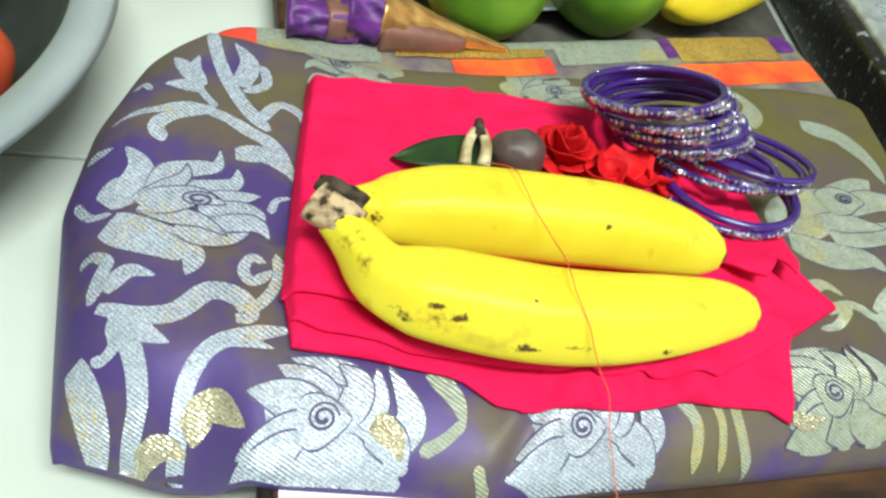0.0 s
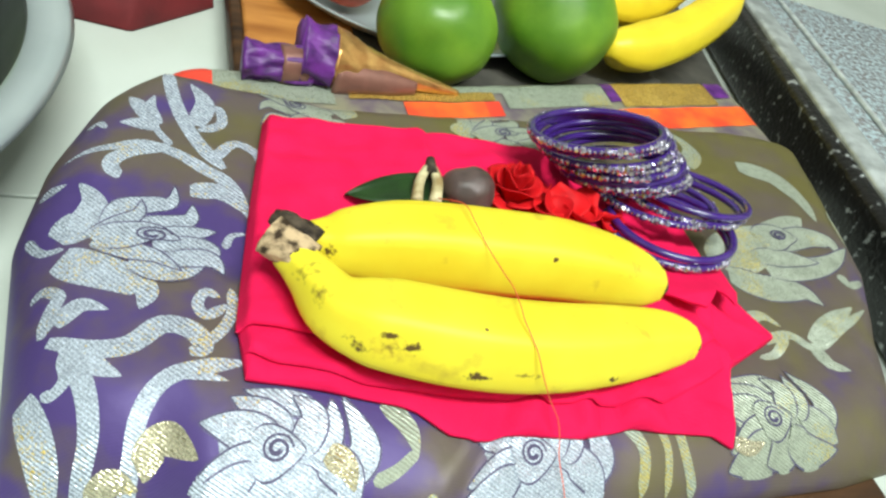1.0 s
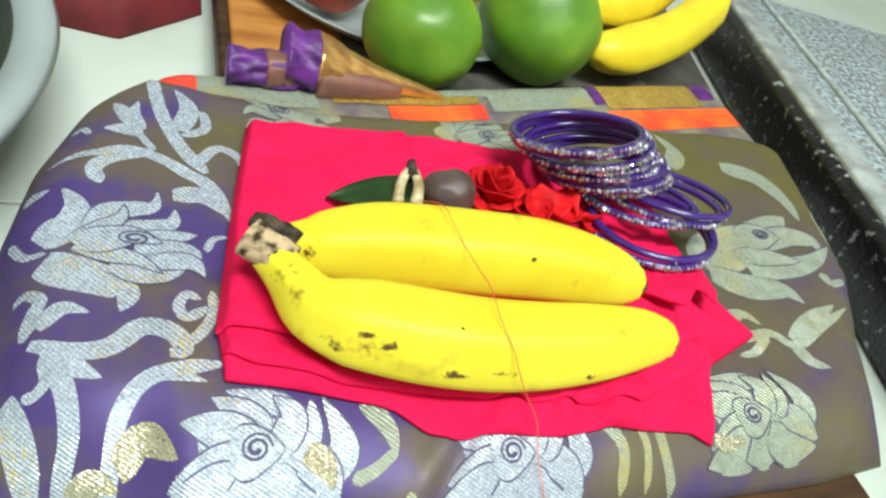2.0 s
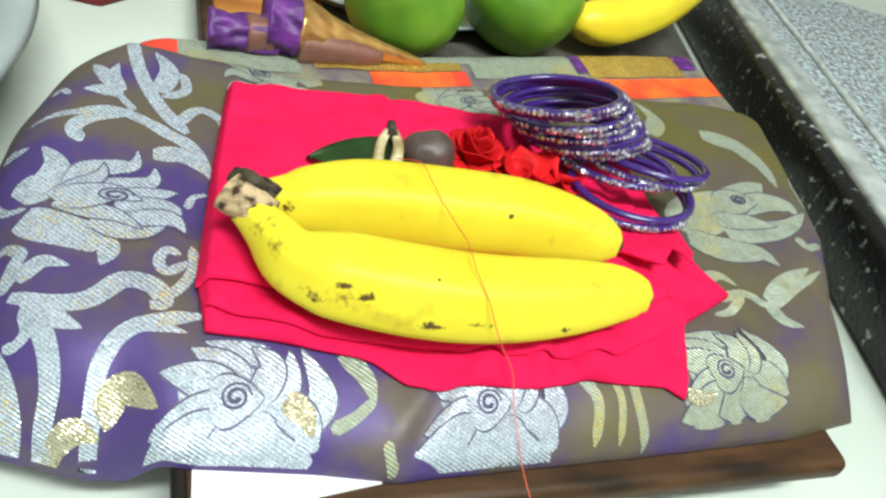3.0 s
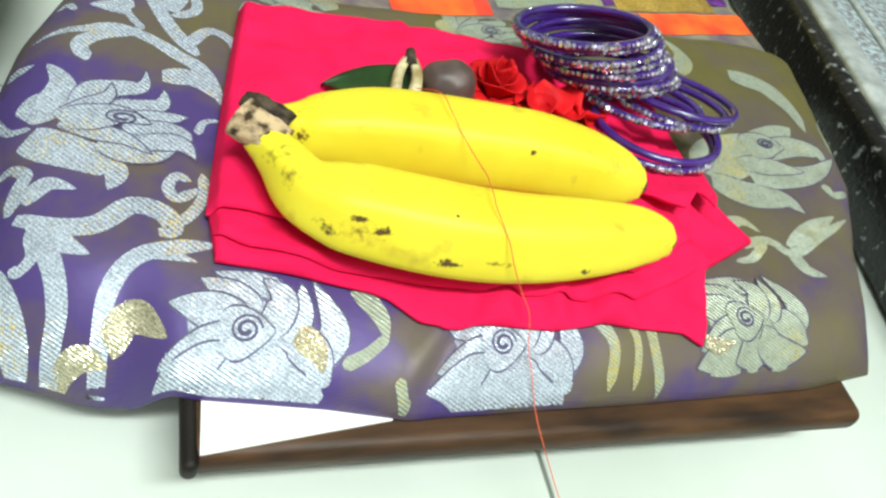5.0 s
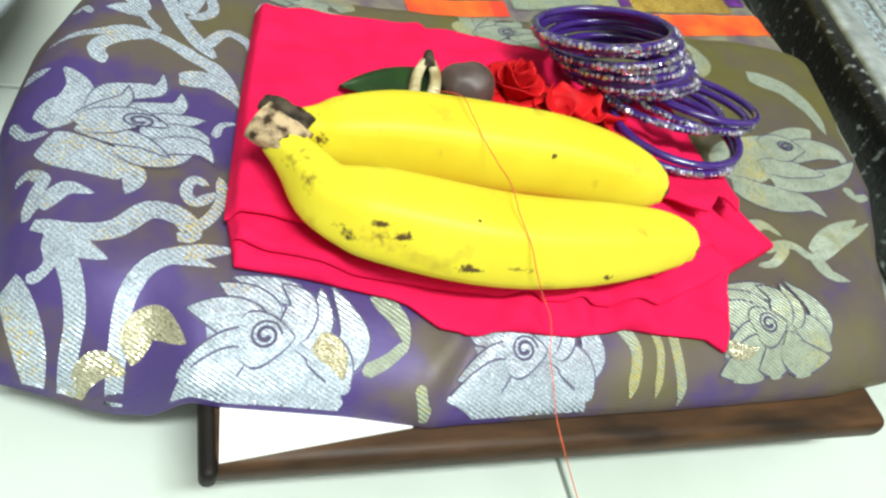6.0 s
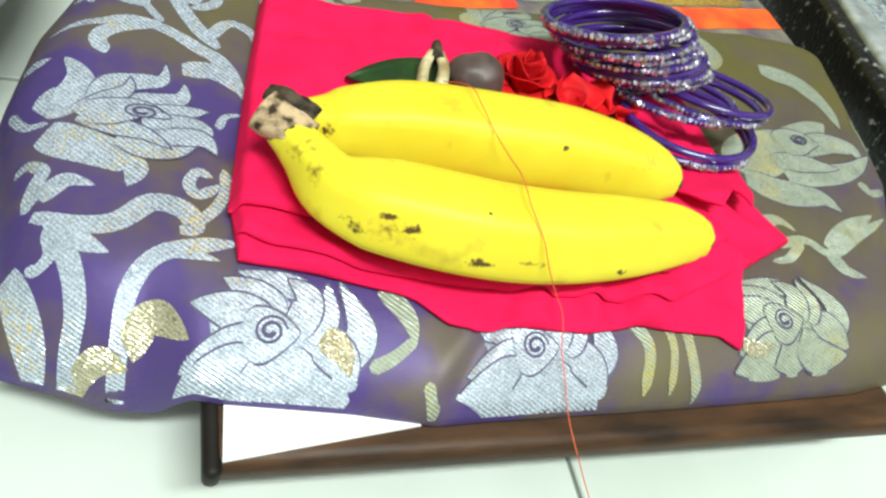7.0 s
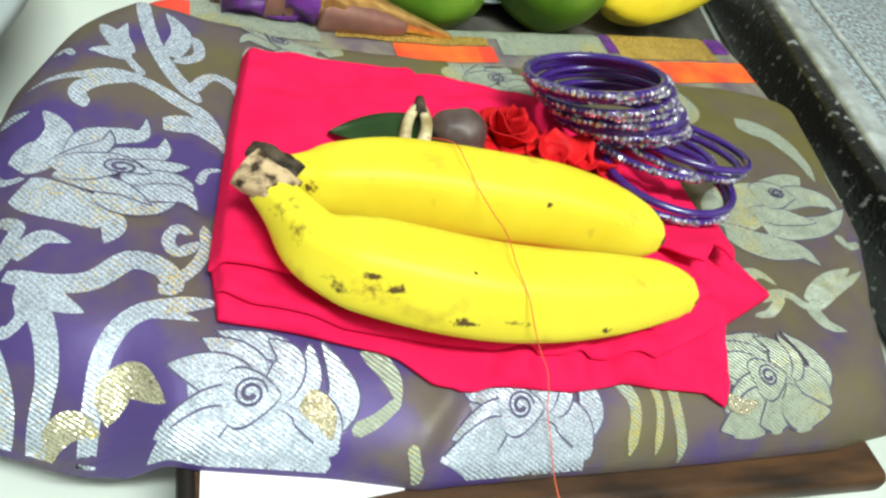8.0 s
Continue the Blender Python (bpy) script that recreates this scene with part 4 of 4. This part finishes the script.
spots = []
for k in range(8):
    u = k / 7
    spots.append((k not in (2,), facing(0.193 - 0.0266 * u + random.uniform(-0.0012, 0.0012), 0.1665 + random.uniform(-0.0012, 0.0012), 0.0845 + 0.0225 * u,
                                        -0.18 - 0.06 * u + random.uniform(-0.04, 0.04), 0.33 - 0.03 * u + random.uniform(-0.04, 0.04), 0.92, random.uniform(0, 90))))
spots += [(False, facing(0.1668, 0.1668, 0.1052, -0.24, 0.32, 0.92, 0)), (True, facing(0.205, 0.153, 0.0815, -0.02, 0.24, 0.96, 20)), (True, facing(0.219, 0.1525, 0.0828, 0.0, 0.25, 0.96, 33)),
          (False, facing(0.2225, 0.154, 0.0865, 0.02, 0.26, 0.96, 50)), (True, facing(0.2035, 0.1330, 0.0785, -0.08, 0.12, 0.98, 10)), (False, facing(0.205, 0.1345, 0.0818, -0.06, 0.12, 0.98, 0))]
for i, (gl, m) in enumerate(spots):
    if i == 0:
        shiny.matrix_world = m
    elif i == 2:
        plain.matrix_world = m
    else:
        copy_thing(shiny if gl else plain, m)

# ---------------------------------------------------------------- red thread over the bananas and down to the floor
pts = [(0.0795, 0.1190, 0.0975), (0.0842, 0.1066, 0.1058), (0.0857, 0.0960, 0.1064), (0.0900, 0.0875, 0.1020), (0.0925, 0.076, 0.1016), (0.0920, 0.066, 0.1046), (0.0907, 0.0555, 0.1063), (0.0907, 0.0510, 0.1056), (0.0942, 0.0420, 0.1008), (0.098, 0.0375, 0.0930)]
pts += [(0.1040, 0.0355, 0.0830), (0.1095, 0.0335, 0.0750), (0.1115, 0.0300, 0.0690), (0.112, 0.0255, 0.0635), (0.1135, 0.0180, 0.0575), (0.116, 0.0110, 0.0490), (0.118, 0.001, 0.0435), (0.134, -0.013, 0.016), (0.145, -0.021, 0.001), (0.153, -0.048, 0.001)]
thread = empty("red_thread", (0.10, 0.05, 0.10), "thin red cotton thread hanging over the bananas", "thread")
part("strand", tube(pts, 0.00020, 180, 6), THREAD, thread)
part("knot", ball((0.1455, -0.0213, 0.0022), 0.0014, (1, 1.3, 0.9), 0.2, 3), ROSE, thread, "small dark red knot")

# ---------------------------------------------------------------- things behind
back_board = empty("wooden_board", (0.25, 0.45, 0), "low orange-brown wooden floor board with visible grain", "low stool")
part("top", box(0.026, 0.296, 0.012, 0.34, 0.72, 0.030, 0.003), BOARD_LIGHT, back_board)
part("edge_strip", box(0.018, 0.296, 0.011, 0.026, 0.72, 0.031, 0.002), BOARD, back_board, "dark edge strip")
for y in (0.32, 0.64):
    part("foot", box(0.05, y, 0, 0.32, y + 0.03, 0.012), BOARD, back_board)

thing("steel_plate", lathe([(0.001, 0.0), (0.092, 0.0), (0.106, 0.003), (0.117, 0.011), (0.121, 0.0125), (0.122, 0.0115), (0.118, 0.0095), (0.107, 0.0012), (0.092, -0.0014), (0.001, -0.0014)], (0.156, 0.452, 0.0362), 96), STEEL, "round stainless steel plate holding fruit, on the wooden board", "plate")
for x, y, r, s in ((0.135, 0.319, 0.0362, 1), (0.226, 0.349, 0.0420, 2)):
    fruit = empty("green_fruit", (x, y, 0.0335), "round smooth green citrus fruit on the wooden board", "fruit", "green fruits in a row")
    part("skin", ball((x, y, 0.0336 + r * 0.97), r, (1, 1, 0.97), 0.05, s, 0.06), GREEN, fruit)
    part("stem_scar", ball((x, y, 0.0336 + r * 1.82), 0.0032, (1, 1, 0.5)), NUT, fruit, "brown stem scar")
thing("red_fruit", ball((0.090, 0.398, 0.0385 + 0.030), 0.031, (1, 1, 0.97), 0.06, 5), REDFRUIT, "dull orange-red pomegranate on a steel plate", "fruit")
girth_profile = interp([(0, 0.35), (0.08, 0.75), (0.25, 1.0), (0.75, 0.95), (0.92, 0.6), (1, 0.3)])
bunch = empty("banana_bunch", (0.32, 0.42, 0.035), "bunch of ripe yellow bananas behind the green fruits", "banana")
for k, path in enumerate(([(0.272, 0.346, 0.062), (0.310, 0.362, 0.058), (0.372, 0.402, 0.060), (0.435, 0.455, 0.068), (0.475, 0.50, 0.076)],
                          [(0.270, 0.394, 0.074), (0.31, 0.410, 0.070), (0.355, 0.440, 0.070), (0.41, 0.490, 0.078), (0.45, 0.53, 0.088)],
                          [(0.175, 0.40, 0.070), (0.215, 0.43, 0.066), (0.27, 0.47, 0.066), (0.33, 0.50, 0.074), (0.39, 0.53, 0.086)])):
    part("banana", tube(path, lambda s: 0.0185 * girth_profile(s), 32, 18, five_sided), YELLOW, bunch)

# henna cones
cone = empty("henna_cone", (0.09, 0.27, 0.06), "purple and gold foil cone packet lying behind the cloth", "packet", "foil cones")
axis = [(0.044, 0.2575, 0.0735), (0.060, 0.2575, 0.0725), (0.088, 0.2565, 0.069), (0.134, 0.2555, 0.063)]
part("foil", tube(axis[1:], lambda s: 0.0160 - 0.0145 * s, 36, 32, lambda a, s: 1 + 0.05 * math.sin(4 * a + 5 * s) + 0.04 * math.sin(9 * a + 23 * s)), FOIL, cone, "gold foil body")
part("wrap", tube(axis[:2], lambda s: 0.0178 - 0.0012 * s - 0.002 * math.sin(math.pi * s), 14, 40, lambda a, s: 1 + 0.09 * (1 - 0.6 * s) * math.sin(5 * a + 3 * s) + 0.05 * math.sin(11 * a + 7 * s)), VIOLET, cone, "crumpled purple end")
part("print", tube([(0.061, 0.2505, 0.0675), (0.088, 0.2515, 0.0660), (0.107, 0.2535, 0.0645)], lambda s: 0.0110 - 0.0060 * s, 16, 18), BROWNFOIL, cone)
small = empty("henna_cone_end", (0.03, 0.2495, 0.06), "crumpled purple twisted packet end beside a foil cone", "packet", "foil cones")
part("wrap", tube([(0.016, 0.2505, 0.069), (0.03, 0.2505, 0.069), (0.050, 0.2525, 0.069)], lambda s: 0.0105 - 0.002 * math.sin(math.pi * s), 18, 36, lambda a, s: 1 + 0.12 * math.sin(5 * a + 6 * s) + 0.07 * math.sin(9 * a - 8 * s)), VIOLET, small)
part("print", tube([(0.034, 0.2505, 0.0692), (0.047, 0.2520, 0.0692)], 0.0098, 6, 18), BROWNFOIL, small)

# basin with fruit
BX, BY = -0.2735, 0.260
basin = empty("steel_basin", (BX, BY, 0), "wide dull steel basin with a flat rim on tiles", "basin")
part("bowl", lathe([(0.001, 0.004), (0.15, 0.004), (0.172, 0.012), (0.190, 0.052), (0.1935, 0.0575), (0.1945, 0.0545), (0.174, 0.008), (0.15, 0.0005), (0.001, 0.0005)], (BX, BY, 0), 128), SHADED_STEEL, basin, "steel bowl with its inner shade put into a darker grey")
part("rim", lathe([(0.192, 0.0570), (0.1945, 0.0592), (0.203, 0.0606), (0.210, 0.060), (0.2125, 0.057), (0.210, 0.0555), (0.192, 0.0550), (0.192, 0.0570)], (BX, BY, 0), 128), STEEL, basin, "flat steel rim")
thing("green_melon", ball((-0.160, 0.318, 0.006 + 0.034), 0.034, (1.1, 1, 1), 0.05, 8), GREEN, "large pale green fruit inside the basin", "fruit")
thing("red_apple", ball((-0.131, 0.240, 0.005 + 0.027), 0.027, (1, 1, 0.95), 0.05, 9, 0.1), REDFRUIT, "shiny red apple inside the basin", "fruit")
thing("lemon", ball((-0.130, 0.194, 0.007 + 0.016), 0.016, (1.15, 1, 0.95), 0.05, 10), YELLOW, "small yellow lemon inside the basin", "fruit")

# maroon cloth on the floor
M_YF = interp([(-0.2, 0.41), (-0.09, 0.392), (-0.04, 0.382), (0.0, 0.42), (0.05, 0.47)])


def maroon_top(x, y):
    k = bulge((y - M_YF(x)) / 0.03) * bulge((x + 0.09) / 0.03) * bulge((0.012 - x) / 0.03) * bulge((0.75 - y) / 0.03)
    return 0.002 + 0.03 * k + 0.004 * noise.noise(Vector((x * 20, y * 20, 0))) * k


thing("maroon_cloth", slab(interp([(0, -0.09), (1, -0.09)]), interp([(0, 0.012), (1, 0.012)]), M_YF, interp([(-1, 0.75), (1, 0.75)]), maroon_top, lambda x, y: 0.0005, 40, 50), MAROON, "crumpled dark maroon cloth on pale tiles", "cloth")

# sequined packet at the side
parcel = empty("sequined_cloth_packet", (0.406, 0.15, 0), "packed cloth with black sequined side and silver edging", "folded cloth")
parcel.rotation_euler = (0, 0, radians(-13))


def parcel_part(name, bm, mat, label=""):
    ob = new(name, mesh_of(name, bm, mat))
    ob.parent = parcel
    return tagged(ob, label)


parcel_part("sequined_side", box(0.0, -0.20, 0.0, 0.03, 0.42, 0.054, 0.007, 3), SEQUIN, "black sequined side")
parcel_part("silver_edge", box(0.010, -0.20, 0.049, 0.034, 0.42, 0.059, 0.004, 3), SILVER, "silver edging")
parcel_part("printed_top", box(0.030, -0.20, 0.0, 0.36, 0.42, 0.056, 0.006, 3), MOTTLE, "mottled blue and brown print")
parcel_part("silver_piping", tube([(0.060, -0.2, 0.0575), (0.062, 0.1, 0.0575), (0.060, 0.42, 0.0575)], 0.0026, 20, 8), SILVER, "silver piping")

# added dark sheet over the board, in place of the fruit's shade
D_XR = interp([(0.29, 0.432), (0.62, 0.508)])


def dark_low(x, y):
    return 0.0306 - 0.030 * min(max((x - 0.342) / 0.012, 0), 1)


def dark_top(x, y):
    k = bulge((x - 0.098) / 0.012) * bulge((y - 0.2975) / 0.012) * bulge((D_XR(y) - x) / 0.02) * bulge((0.62 - y) / 0.02)
    return dark_low(x, y) + 0.0008 + (0.0022 + 0.0012 * noise.noise(Vector((x * 30, y * 30, 0)))) * k


thing("shade_sheet", slab(interp([(0, 0.098), (1, 0.098)]), D_XR, interp([(0, 0.2975), (1, 0.2975)]), interp([(0, 0.62), (1, 0.62)]), dark_top, dark_low, 80, 50), SHADE_BROWN, "dark grey-brown sheet standing in for the shade round the fruit", "cloth")

# ---------------------------------------------------------------- floor tiles
T = 0.3048
tile_me = mesh_of("tile", box(-T / 2 + 0.001, -T / 2 + 0.001, -0.008, T / 2 - 0.001, T / 2 - 0.001, 0.0, 0.0006, 1), TILE, False)
for i in range(-6, 7):
    for j in range(-6, 7):
        x, y = 0.141 + T * (i + 0.5), 0.2155 + T * (j + 0.5)
        if R0 + T / 2 < x < R1 - T / 2 and R0 + T / 2 < y < R1 - T / 2:
            ob = new("floor_tile", tile_me)
            ob.location = (x, y, 0)
            ob.parent = floor


# crumbs on the tiles in front of the board
for x, y, r in ((0.1290, -0.0200, 0.0012), (0.052, -0.030, 0.0009), (0.168, -0.026, 0.0008), (0.021, -0.034, 0.0007)):
    thing("crumb", ball((x, y, r * 0.7), r, (1.2, 0.9, 0.8), 0.3, int(x * 1000)), NUT, "tiny dark crumb lying on a pale tile", "crumb", "crumbs on the floor")
